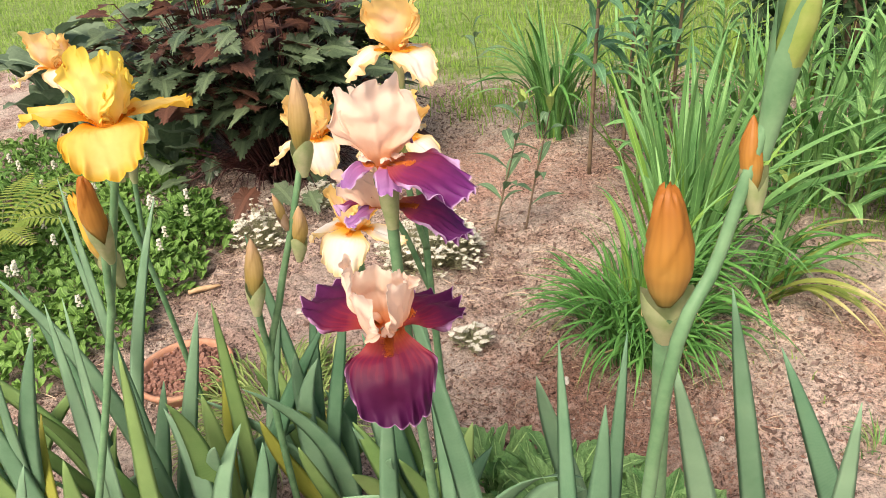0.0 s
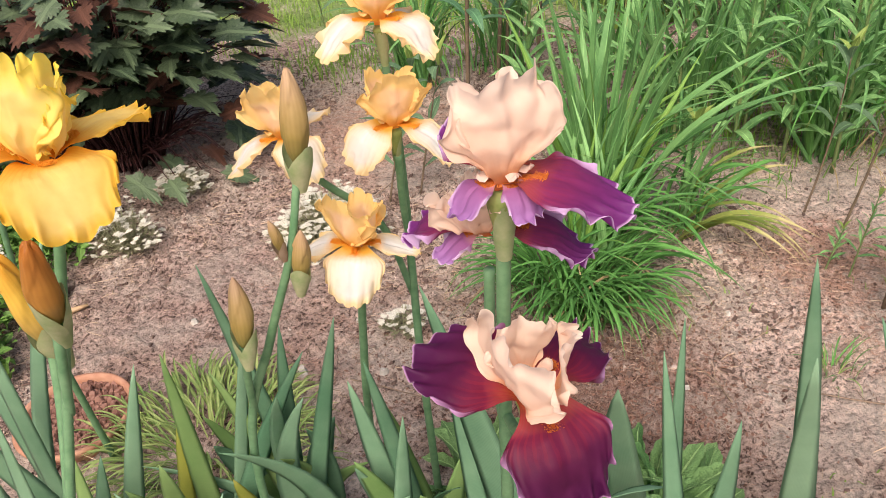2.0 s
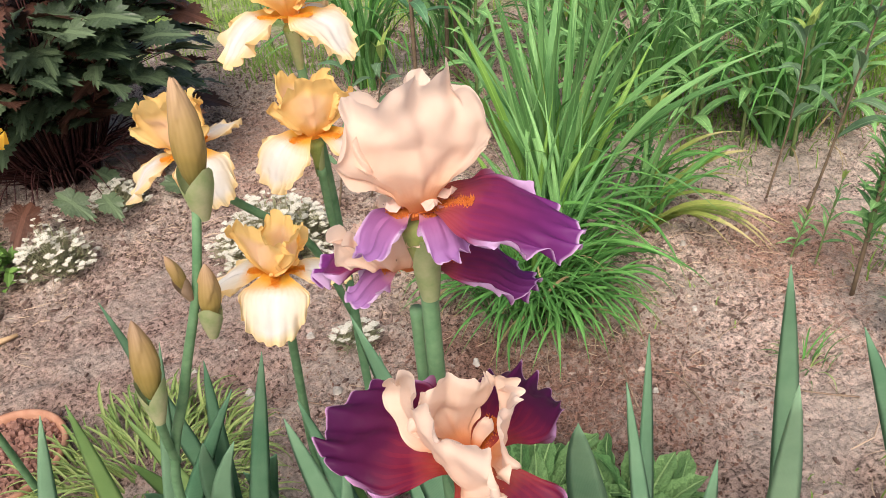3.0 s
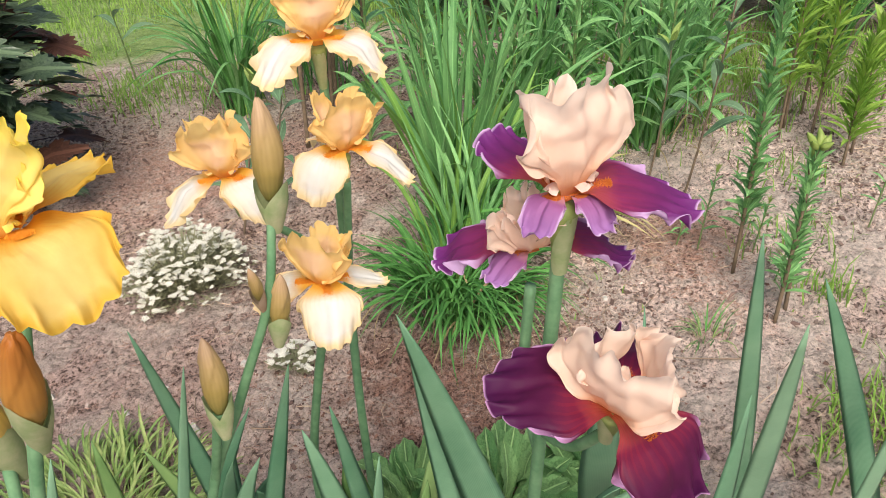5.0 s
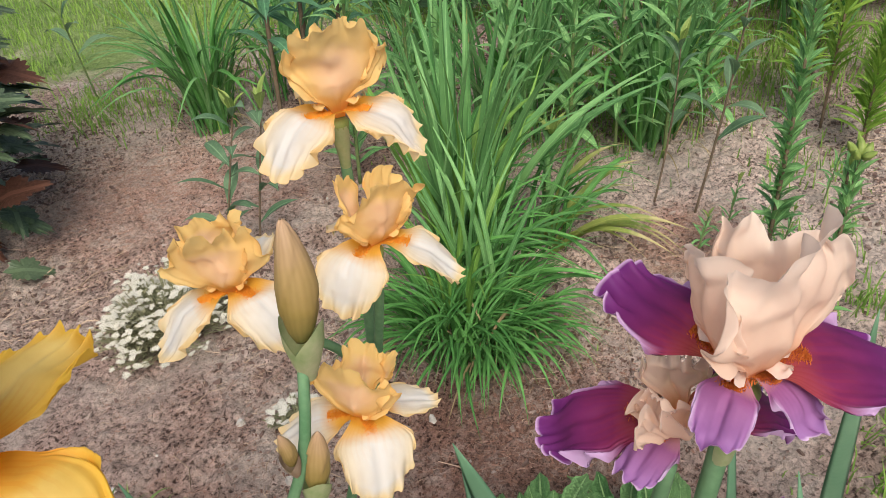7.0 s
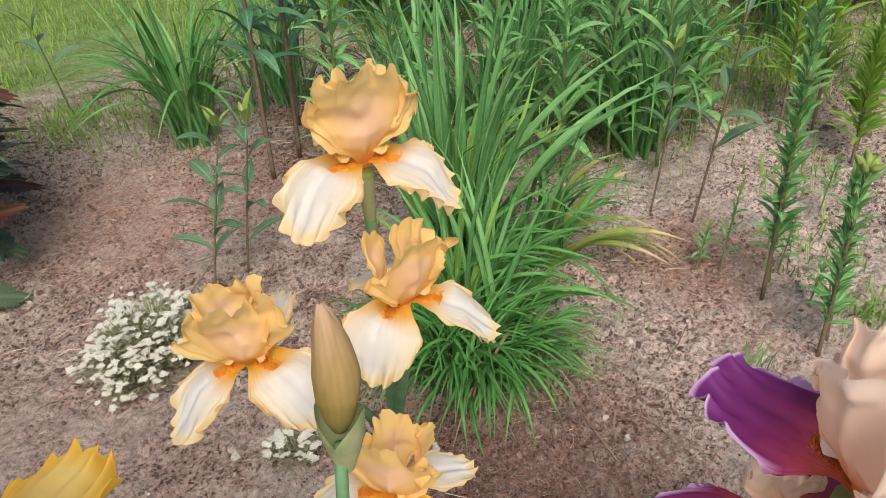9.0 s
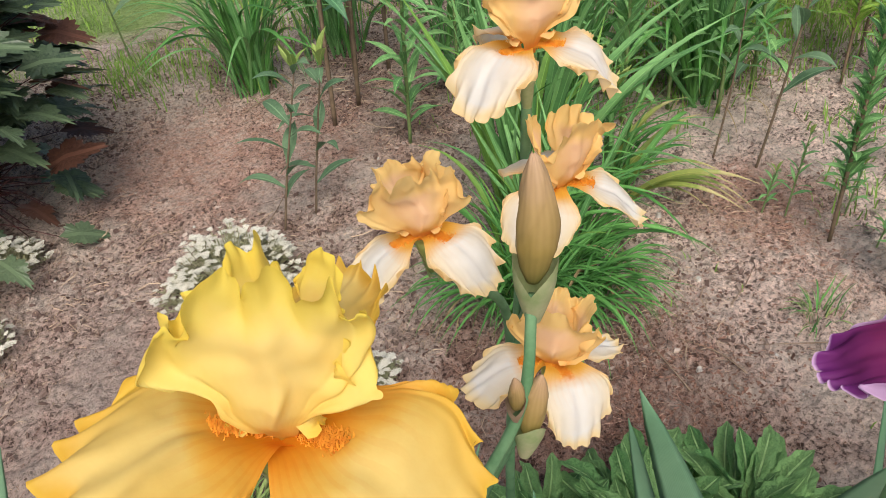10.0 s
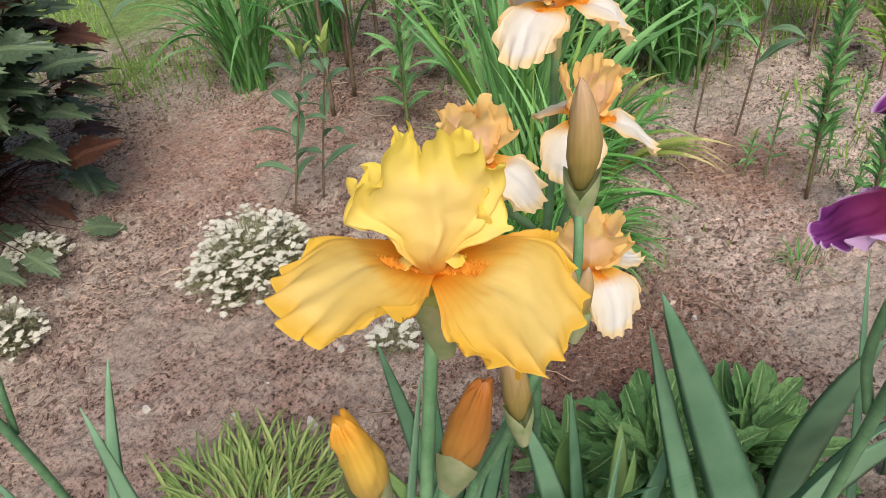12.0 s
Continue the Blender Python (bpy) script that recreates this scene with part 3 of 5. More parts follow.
def bloom(parent, at, turn, tilt, S, std, falls, mats, seed, ovary=0.036, husk=True, neck=1.0, fine=1.0, ruffle=1.2, lean=(0, 0)):
    """One flower on its ovary at a place of its iris. falls: (degrees, rise, droop, length, width, curl, material or None)."""
    sm, fm, bm_, label_std, label_fall = mats
    r = random.Random(seed)
    M = Matrix.Translation(at) @ Euler((radians(tilt[0]), radians(tilt[1]), radians(turn))).to_matrix().to_4x4()
    H, R, top, flare, half = std
    front = min(range(3), key=lambda k: abs((falls[k][0] + 60 + 105 + 180) % 360 - 180))
    for k in range(3):
        big = 1.1 if k == front else 0.86
        me = standard_mesh(S, H * S * r.uniform(0.97, 1.03) * (1.0 if k == front else 0.86), R * S * big, sm, seed * 13 + k, top * r.uniform(0.8, 1.2), flare, half * (1.0 if k == front else 0.82), r.uniform(-0.05, 0.08), ruffle, fine)
        part("standard", me, parent, label_std, M @ pose(0, 0, 0, lean[0], lean[1], 0) @ pose(0, 0, 0, 0, 0, falls[k][0] + 60 + r.uniform(-6, 6)))
    for k, (deg, rise, droop, L, W, curl, mat) in enumerate(falls):
        me, line, N = fall_mesh(S, L * S, W * S, mat or fm, seed * 17 + k, rise, droop, curl, 0.8 * ruffle + 0.1, r.uniform(-0.15, 0.15), (0.1, 0.8), fine)
        ob = part("fall", me, parent, label_fall, M @ pose(0, 0, 0, 0, 0, deg))
        part("beard", hair_mesh(line, N, S, bm_, seed * 7 + k), ob, "short bright beard")
        part("style_arm", style_mesh(S, sm, r.uniform(0, 6)), parent, "", M @ pose(0, 0, 0.004, 0, 0, deg) @ Matrix.Scale(0.72, 4))
    if ovary:
        p = np.array([[0, 0, -ovary], [0, 0, -0.75 * ovary], [0, 0, -0.45 * ovary], [0, 0, -0.25 * ovary], [0, 0, -0.006]])
        part("ovary", tube("ovary", spline(p, 9), [neck * q for q in (0.0046, 0.0056, 0.0076, 0.01, 0.0108, 0.0055)], OVARY, 12), parent, "green swollen ovary", M)
        if husk:
            n, m = 10, 12
            P = np.zeros((n, m, 3))
            for i in range(n):
                t = i / (n - 1)
                rr = neck * (0.005 + 0.0052 * t)
                for j in range(m):
                    a = (j / (m - 1) - 0.5) * math.pi * 1.5 * (1 - 0.55 * t * t)
                    P[i, j] = (rr * math.cos(a), rr * math.sin(a), -ovary * 1.25 + t * ovary * 0.95)
            part("spathe", sheet("spathe", P, SPATHE), parent, "papery pale green bract", M @ pose(0, 0, 0, 0, 0, r.uniform(0, 360)))


def bud(parent, at, tip, R, material, label, spathe_mat=None, spathe=0.45, seed=1, twist=1.5, blunt=0.0):
    """A furled bud from its base to its tip, with the bract that holds it."""
    a, b = V(at), V(tip)
    L = (b - a).length
    rot = (b - a).to_track_quat("Z", "Y").to_matrix().to_4x4()
    n, m = 28, 36
    P = np.zeros((n, m, 3))
    bend = random.Random(seed).uniform(-0.004, 0.004)
    for i in range(n):
        t = i / (n - 1)
        rr = R * lerp(t, [0, 0.12, 0.3, 0.5, 0.7, 0.86, 0.96, 1], [0.35, 0.72, 0.98, 1.0, 0.8, 0.48 + 0.3 * blunt, 0.2 + 0.4 * blunt, 0.03 + 0.3 * blunt])
        for j in range(m):
            g = 2 * math.pi * j / m
            saw = ((g - twist * t * 2.0) / (2 * math.pi) * 3) % 1.0
            k = 1 + (0.16 - 0.06 * blunt) * (saw - 0.5) * smooth(t, 0.1, 0.5) + 0.015 * math.sin(7 * g + 8 * t)
            k += blunt * smooth(t, 0.7, 1.0) * (0.3 * math.sin(3 * g + seed) + 0.22 * math.sin(7 * g + 2 * seed))
            up = blunt * R * smooth(t, 0.8, 1.0) * (0.35 * math.sin(4 * g + seed) + 0.25 * math.sin(9 * g))
            P[i, j] = (rr * k * math.cos(g) + bend * math.sin(math.pi * t), rr * k * math.sin(g), t * L + up)
    ob = part("bud", sheet("bud", P, material, wrap=True, caps=True), parent, label, Matrix.Translation(a) @ rot)
    if spathe:
        sm = spathe_mat or SPATHE
        n2, m2 = 12, 14
        for side in (0, 1):
            P = np.zeros((n2, m2, 3))
            for i in range(n2):
                t = i / (n2 - 1)
                z = (-0.35 + t * (0.35 + spathe)) * L
                rr = R * lerp(t, [0, 0.3, 0.6, 1], [0.3, 0.66, 0.95, 1.03]) + 0.0006 + 0.0007 * side
                for j in range(m2):
                    g = (j / (m2 - 1) - 0.5) * math.pi * 1.25 * (1 - 0.9 * t ** 2.5) + math.pi * side
                    P[i, j] = (rr * math.cos(g) + bend * t * 0.4, rr * math.sin(g), z)
            part("spathe", sheet("spathe", P, sm), ob, "green bract round the bud")
    return ob


def stem(parent, pts, radii=(0.0055, 0.0045, 0.0035), name="stem", material=None, n=22):
    return part(name, tube(name, spline(pts, n), list(radii), material or STEM, 10), parent)


def blade_to(parent, base, tip, width, bow, material=None, side=None, n=16, name="leaf", label=""):
    b, t = np.array(base, float), np.array(tip, float)
    mid = 0.5 * (b + t) + np.array(bow, float)
    pts = bezier(b, mid, t, n)
    if side is None:
        side = (1, 0.25, 0)
    return part(name, sword_leaf(name, pts, width, side, material or IRIS_LEAF), parent, label)

# ---- ground ----


def gz(x, y):
    """Height of the bed at a place."""
    a = noise.noise((x * 1.7, y * 1.7, 0.3)) * 0.012
    b = noise.noise((x * 9.0, y * 9.0, 1.7)) * 0.006
    return a + b


def crumbs(x, y):
    return noise.fractal((x * 30.0, y * 30.0, 3.1), 0.6, 2.1, 5) * 0.0105


def steps(dense_lo, dense_hi, gap, lo, hi):
    mid = list(np.arange(dense_lo, dense_hi + 1e-6, gap))
    up, d = [dense_hi], gap
    while up[-1] < hi:
        d *= 1.22
        up.append(up[-1] + d)
    down, d = [dense_lo], gap
    while down[-1] > lo:
        d *= 1.22
        down.append(down[-1] - d)
    return list(reversed(down[1:])) + mid + up[1:]


def build_ground():
    xs, ys = steps(-1.0, 1.9, 0.008, -300, 300), steps(0.8, 2.9, 0.008, -300, 300)
    verts = [(x, y, gz(x, y) + (crumbs(x, y) if -1.2 < x < 2.1 and 0.6 < y < 3.3 else 0)) for x in xs for y in ys]
    me = bpy.data.meshes.new("ground")
    me.from_pydata(verts, [], grid_faces(len(xs), len(ys)))
    me.polygons.foreach_set("use_smooth", np.ones(len(me.polygons), dtype=bool))
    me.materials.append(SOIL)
    return tagged(new("ground", me), "dry crumbly pinkish-brown garden soil running into lawn", "ground", kind="structure")


build_ground()


def clump_mesh(name, items, material):
    """Many small pieces (verts, faces) as one mesh."""
    verts, faces = [], []
    for v, f in items:
        k = len(verts)
        verts += v
        faces += [tuple(i + k for i in q) for q in f]
    return mesh_from(name, verts, faces, material, None, False)


def lump(p, r, rg, flat=0.7):
    """A rough stone or clod of 8 to 14 faces."""
    x, y, z = p
    ring = [(r * rg.uniform(0.7, 1.15) * math.cos(a), r * rg.uniform(0.7, 1.15) * math.sin(a)) for a in (0.3, 1.4, 2.4, 3.5, 4.6, 5.6)]
    low = [(x + a, y + b, z - 0.3 * r) for a, b in ring]
    up = [(x + 0.6 * a + rg.uniform(-0.15, 0.15) * r, y + 0.6 * b + rg.uniform(-0.15, 0.15) * r, z + flat * r * rg.uniform(0.7, 1.1)) for a, b in ring]
    faces = [(k, (k + 1) % 6, 6 + (k + 1) % 6, 6 + k) for k in range(6)] + [(6, 7, 8, 9, 10, 11)]
    return low + up, faces


def flake(p, r, rg):
    """A flat broken crumb: an uneven tilted plate of seven faces."""
    a0, tx, ty, long = rg.uniform(0, 6.3), rg.uniform(-0.5, 0.5), rg.uniform(-0.5, 0.5), rg.uniform(1.0, 2.4)
    ca, sa = math.cos(a0), math.sin(a0)
    low, up = [], []
    for b in (0.4, 2.0, 3.3, 5.0):
        k = r * rg.uniform(0.6, 1.2)
        u, v = long * k * math.cos(b), k * math.sin(b)
        x, y, z = p[0] + u * ca - v * sa, p[1] + u * sa + v * ca, p[2] + tx * u + ty * v
        low.append((x, y, z - 0.3 * r))
        up.append((p[0] + 0.8 * (x - p[0]), p[1] + 0.8 * (y - p[1]), z + 0.45 * r))
    return low + up, [(0, 1, 5, 4), (1, 2, 6, 5), (2, 3, 7, 6), (3, 0, 4, 7), (4, 5, 6), (4, 6, 7)]


def straw(p, length, width, rg, ang=None, lift=0.004):
    """A thin bent stalk lying on the soil, three-sided."""
    a = rg.uniform(0, 6.3) if ang is None else ang
    d, s = np.array([math.cos(a), math.sin(a), 0]), np.array([-math.sin(a), math.cos(a), 0])
    bend = rg.uniform(-0.18, 0.18) * length
    verts, faces = [], []
    for k, t in enumerate((-0.5, 0.0, 0.5)):
        c = np.array(p) + d * t * length + s * (bend if k == 1 else 0) + np.array([0, 0, (lift if k == 1 else rg.uniform(0.3, 1.0) * lift)])
        verts += [tuple(c - s * width), tuple(c + s * width), tuple(c + np.array([0, 0, 1.5 * width]))]
    for k in (0, 3):
        faces += [(k, k + 1, k + 4, k + 3), (k + 1, k + 2, k + 5, k + 4), (k + 2, k, k + 3, k + 5)]
    return verts, faces


def scatter(n, box, rg, keep=None):
    out = []
    while len(out) < n:
        x, y = rg.uniform(box[0], box[1]), rg.uniform(box[2], box[3])
        if keep is None or rg.random() < keep(x, y):
            out.append((x, y))
    return out


def near(cx, cy, r):
    return lambda x, y: math.exp(-(((x - cx) ** 2 + (y - cy) ** 2) / (r * r)) ** 1.5)


def litter():
    g = random.Random(11)
    bed = (-1.0, 2.2, 0.8, 3.2)
    rough = lambda x, y: max(0.06, min(1.0, 0.35 + 1.8 * noise.noise((x * 2.3, y * 2.3, 8.0))))
    clods = [flake((x, y, gz(x, y) + 0.8 * crumbs(x, y) + 0.001), 0.001 + 0.0055 * g.random() ** 3.5, g) for x, y in scatter(36000, bed, g, rough)]
    tagged(new("soil_clods", clump_mesh("soil_clods", clods, CLOD)), "loose crumbs and clods of dry brown soil", "soil clods", kind="stuff")
    pale = [lump((x, y, gz(x, y)), 0.0012 + 0.004 * g.random() ** 3, g) for x, y in scatter(260, bed, g)]
    tagged(new("grit", clump_mesh("grit", pale, STONE)), "small pale grit scattered over the soil", "grit", kind="stuff")
    ndl = []
    for (cx, cy, r), k in (((0.06, 2.42, 0.26), 4200), ((0.42, 1.25, 0.26), 1300), ((1.0, 1.42, 0.15), 1600), ((0.45, 2.3, 0.25), 900), ((0.9, 1.2, 0.1), 600), ((0.2, 1.85, 0.4), 500), ((-0.1, 1.45, 0.3), 900)):
        for x, y in scatter(k, (cx - 2 * r, cx + 2 * r, cy - 2 * r, cy + 2 * r), g, near(cx, cy, r)):
            ndl.append(straw((x, y, gz(x, y) + 0.002), g.uniform(0.006, 0.02), 0.00035, g, lift=0.0025))
    tagged(new("needle_litter", clump_mesh("needle_litter", ndl, NEEDLE)), "reddish fallen needles matted on the soil", "needle litter", kind="stuff")
    st = [straw((x, y, gz(x, y) + 0.002), 0.005 + 0.035 * g.random() ** 3, g.uniform(0.0003, 0.0008), g, lift=0.003) for x, y in scatter(11000, bed, g, rough)]
    st += [straw((x, y, gz(x, y) + 0.004), g.uniform(0.03, 0.085), g.uniform(0.0006, 0.0011), g, lift=0.006) for x, y in scatter(420, bed, g, rough)]
    tagged(new("straw_litter", clump_mesh("straw_litter", st, STRAW)), "dry pale stalks and straw lying on the soil", "straw", kind="stuff")
    chips = []
    for (cx, cy, r), k in (((0.45, 1.22, 0.22), 7500), ((0.2, 1.3, 0.2), 2000), ((0.95, 1.36, 0.18), 700)):
        for x, y in scatter(k, (cx - 2 * r, cx + 2 * r, cy - 2 * r, cy + 2 * r), g, near(cx, cy, r)):
            chips.append(flake((x, y, gz(x, y) + 0.8 * crumbs(x, y) + 0.001), 0.0007 + 0.0026 * g.random() ** 3, g))
    tagged(new("bark_mulch", clump_mesh("bark_mulch", chips, CHIP)), "dark reddish bark mulch at the foot of plants", "mulch", kind="stuff")


litter()


def blades_mesh(name, roots, rg, material, lo, hi, width, lean=0.5):
    """Grass: bent three-piece blades standing at roots."""
    verts, faces, uv = [], [], []
    for x, y, z in roots:
        h, a = rg.uniform(lo, hi), rg.uniform(0, 6.283)
        d, s = (math.cos(a), math.sin(a)), (-math.sin(a), math.cos(a))
        l = lean * h * rg.uniform(0.2, 1.2)
        k = len(verts)
        for t, q in ((0, 1.0), (0.55, 0.8)):
            cx, cy, cz = x + d[0] * l * t * t, y + d[1] * l * t * t, z + h * t
            verts += [(cx - s[0] * width * q, cy - s[1] * width * q, cz), (cx + s[0] * width * q, cy + s[1] * width * q, cz)]
            uv += [(t, 0.1), (t, 0.9)]
        verts.append((x + d[0] * l, y + d[1] * l, z + h * (1 - 0.25 * lean)))
        uv.append((1, 0.5))
        faces += [(k, k + 1, k + 3, k + 2), (k + 2, k + 3, k + 4)]
    return mesh_from(name, verts, faces, material, uv, False)


def lawn():
    g = random.Random(5)
    roots = []
    while len(roots) < 52000:
        y = 2.9 + 5.6 * g.random() ** 1.7
        x = g.uniform(-2.6 - 0.5 * (y - 3), 1.8 + 0.6 * (y - 3))
        e = y - (3.28 - 0.25 * x) + 0.9 * noise.noise((x * 2.0, y * 2.0, 4.0))
        if g.random() < min(1, max(0, e * 2.0 + 0.12)) and not (x < -0.2 and y < 3.2):
            roots.append((x, y, gz(x, y)))
    tagged(new("lawn_grass", blades_mesh("lawn_grass", roots, g, LAWN, 0.02, 0.055, 0.0022)), "short uneven yellow-green lawn grass", "grass", kind="stuff")
    roots = []
    for (cx, cy, r), k in (((1.9, 2.1, 0.35), 2500), ((1.5, 2.15, 0.35), 1800), ((0.9, 0.78, 0.13), 700), ((0.05, 3.0, 0.15), 350), ((1.1, 2.1, 0.3), 700), ((0.35, 2.95, 0.25), 500), ((2.5, 1.7, 0.4), 1500), ((1.42, 1.5, 0.1), 60), ((1.1, 1.13, 0.06), 60), ((1.2, 1.3, 0.1), 70)):
        for x, y in scatter(k, (cx - 2 * r, cx + 2 * r, cy - 2 * r, cy + 2 * r), g, near(cx, cy, r)):
            roots.append((x, y, gz(x, y)))
    tagged(new("weed_grass", blades_mesh("weed_grass", roots, g, LAWN, 0.02, 0.08, 0.0018, 0.8)), "patchy self-sown grass and weeds between the plants", "weeds", kind="stuff")
    r2 = [(x, y, gz(x, y)) for x, y in scatter(260, (0.62, 1.9, 0.9, 2.2), g, lambda x, y: max(0, noise.noise((x * 4, y * 4, 2.0))))]
    tagged(new("weed_seedlings", blades_mesh("weed_seedlings", r2, g, LAWN, 0.008, 0.03, 0.0015, 1.0)), "tiny green weed seedlings in the soil", "weeds", kind="stuff")


lawn()


# ---- leafy plants ----


def arch_mesh(name, a0, a1, width, fold, material, n=13, bulge=0.35, base=0.7, wave=0.0):
    """A leaf of unit length that leaves its root along x at a0 degrees and ends at a1; width in parts of its length."""
    s = np.linspace(0, 1, n)
    pitch = np.radians(a0 + (a1 - a0) * smooth(s, 0.1, 1.0))
    x, z = np.concatenate([[0], np.cumsum(np.cos(pitch[:-1]))]) / (n - 1), np.concatenate([[0], np.cumsum(np.sin(pitch[:-1]))]) / (n - 1)
    w = 0.5 * width * (base + (1 - base) * smooth(s, 0, bulge)) * (1 - smooth(s, bulge, 1.0) ** 1.6) ** 0.8 + 0.0005
    P = np.zeros((n, 5, 3))
    for j, q in enumerate((-1, -0.5, 0, 0.5, 1)):
        off = fold * w * abs(q) + wave * w * np.sin(s * 15 + j) * abs(q)
        P[:, j, 0] = x - np.sin(pitch) * off
        P[:, j, 1] = q * w
        P[:, j, 2] = z + np.cos(pitch) * off
    return sheet(name, P, material)


def put_leaf(me, parent, at, size, turn, pitch=0.0, roll=0.0, label="", name="leaf"):
    ob = new(name, me)
    ob.parent = parent
    ob.location = at
    ob.rotation_euler = (radians(roll), radians(-pitch), radians(turn))
    ob.scale = (size, size, size)
    if label:
        tagged(ob, label)
    return ob


def family(material, angles, width, fold=0.35, **more):
    return [arch_mesh("leaf", a0, a1, width * k, fold, material, **more) for (a0, a1), k in zip(angles, (1.0, 0.85, 1.1, 0.9, 1.05, 0.8, 1.0, 0.95))]


ARCHED = family(DAYLILY, [(84, -38), (78, -30), (72, -48), (80, 5), (68, -55), (86, 20), (62, -40), (75, -10)], 0.03)
ERECT = family(DAYLILY_BROAD, [(89, 60), (86, 30), (90, 72), (85, 5), (88, 48), (84, -30)], 0.025)
ERECT_STRAIGHT = family(DAYLILY_BROAD, [(89, 78), (87, 66), (90, 82), (86, 55)], 0.03)
BROAD = family(DAYLILY_BROAD, [(84, 50), (78, 30), (82, 60), (72, 20)], 0.045)
PALE_ARCH = family(DAYLILY_PALE, [(60, -20), (55, -30), (65, -5), (50, -35)], 0.052)
LIME_UP = family(DAYLILY_LIME, [(88, 55), (84, 20), (80, -10), (89, 68)], 0.03)
DRY_ARCH = family(DRY_LEAF, [(55, -75), (45, -70), (60, -80)], 0.022)
STRIPED = family(GRASS_VAR, [(64, -60), (50, -50), (72, -35), (40, -50), (60, -75)], 0.036)
LANCE = family(LILY_LEAF, [(30, -15), (38, 8), (22, -30), (45, 15)], 0.17, 0.3, bulge=0.4, base=0.45)
LANCE_WIDE = family(LILY_LEAF, [(42, 20), (50, 30), (34, 5), (58, 40)], 0.24, 0.35, bulge=0.4, base=0.5)
LANCE_BRIGHT = family(LILY_BRIGHT, [(40, 10), (50, 25), (30, -5), (55, 35)], 0.14, 0.3, bulge=0.4, base=0.45)
LANCE_DARK = family(DARK_LEAF, [(35, -35), (45, -15), (20, -50), (50, 5)], 0.2, 0.3, bulge=0.4, base=0.4)
LANCE_SAP = family(SAP_LEAF, [(40, -25), (30, -10), (50, 0), (20, -45)], 0.27, 0.3, bulge=0.45, base=0.25)
LANCE_TIP = family(TIP_LEAF, [(65, 40), (75, 55), (55, 20)], 0.25, 0.4, bulge=0.45, base=0.3)


def leafy_stalk(name, base, top, label, category, leaves, n, size, start=0.1, tips=LANCE_TIP, ntips=4, bow=(0, 0), thick=0.0035, stem_mat=None, seed=0, group="", size_top=0.6, buds=0, up=15.0, shape=None):
    """One upright stalk with leaves set round it in a spiral, and shoot tips or buds on top."""
    g = random.Random(seed + 100)
    x, y = base
    e = thing(name, (x, y, gz(x, y) - 0.004), label, category, group)
    h = top[2]
    d = np.array([top[0] - x, top[1] - y, h])
    pts = spline([(0, 0, 0), (0.3 * d[0] + bow[0], 0.3 * d[1] + bow[1], 0.33 * h), (0.65 * d[0] + bow[0], 0.65 * d[1] + bow[1], 0.67 * h), tuple(d)], 18)
    part("stem", tube("stem", pts, [thick, 0.85 * thick, 0.5 * thick], stem_mat or GREEN_STEM, 7), e)
    for k in range(n):
        t = start + (0.985 - start) * (k / max(1, n - 1)) ** 0.95
        i = min(len(pts) - 2, int(t * (len(pts) - 1)))
        p = pts[i] + (pts[i + 1] - pts[i]) * (t * (len(pts) - 1) - i)
        q = (t - start) / (1 - start)
        sz = size * (shape(q) if shape else (1 - (1 - size_top) * q)) * g.uniform(0.8, 1.15)
        put_leaf(leaves[g.randrange(len(leaves))], e, p, sz, k * 137.5 + g.uniform(-25, 25), up * q + g.uniform(-12, 12), g.uniform(-15, 15))
    for k in range(ntips):
        put_leaf(tips[g.randrange(len(tips))], e, pts[-1], size * g.uniform(0.45, 0.75), k * 360 / max(1, ntips) + g.uniform(-20, 20), g.uniform(-5, 15), 0, "fresh pale shoot leaf")
    for k in range(buds):
        a = k * 2.4
        o = np.array([0.012 * math.cos(a), 0.012 * math.sin(a), 0.012 + 0.004 * (k % 2)])
        bud(e, pts[-1] + 0.3 * o, pts[-1] + 2.0 * o, 0.0065, LILY_BUD, "small green flower bud", spathe=0)
    return e


def tuft_plant(name, at, label, category, sets, group="", seed=0):
    """A clump of arching leaves. sets: (meshes, count, radius, size lo, hi, turn range or None, pitch)."""
    g = random.Random(seed)
    e = thing(name, (at[0], at[1], gz(*at)), label, category, group)
    for meshes, n, r, lo, hi, turns, pitch, center in sets:
        for k in range(n):
            a, q = g.uniform(0, 360), r * math.sqrt(g.random())
            turn = a + g.uniform(-35, 35) if turns is None else g.uniform(*turns)
            put_leaf(meshes[g.randrange(len(meshes))], e, (center[0] + q * math.cos(radians(a)), center[1] + q * math.sin(radians(a)), -0.004), g.uniform(lo, hi), turn, g.gauss(pitch, 6), g.gauss(0, 10))
    return e


tuft_plant("daylily_clump", (0.455, 1.47), "dense low mound of narrow arching daylily leaves", "daylily", [
    (ARCHED, 250, 0.1, 0.17, 0.29, None, -2, (0.0, 0.0)),
    (ARCHED, 170, 0.1, 0.14, 0.24, (-150, 40), -8, (0.02, -0.02)),
    (ARCHED, 50, 0.07, 0.26, 0.38, (-60, 70), 0, (0.06, 0.06)),
    (ERECT, 24, 0.05, 0.34, 0.5, (-40, 120), 0, (0.06, 0.06)),
    (DRY_ARCH, 18, 0.1, 0.16, 0.24, (200, 340), 0, (0, 0)),
    (LIME_UP, 14, 0.06, 0.26, 0.4, None, 0, (0.02, 0.04)),
], group="daylily clumps", seed=1)
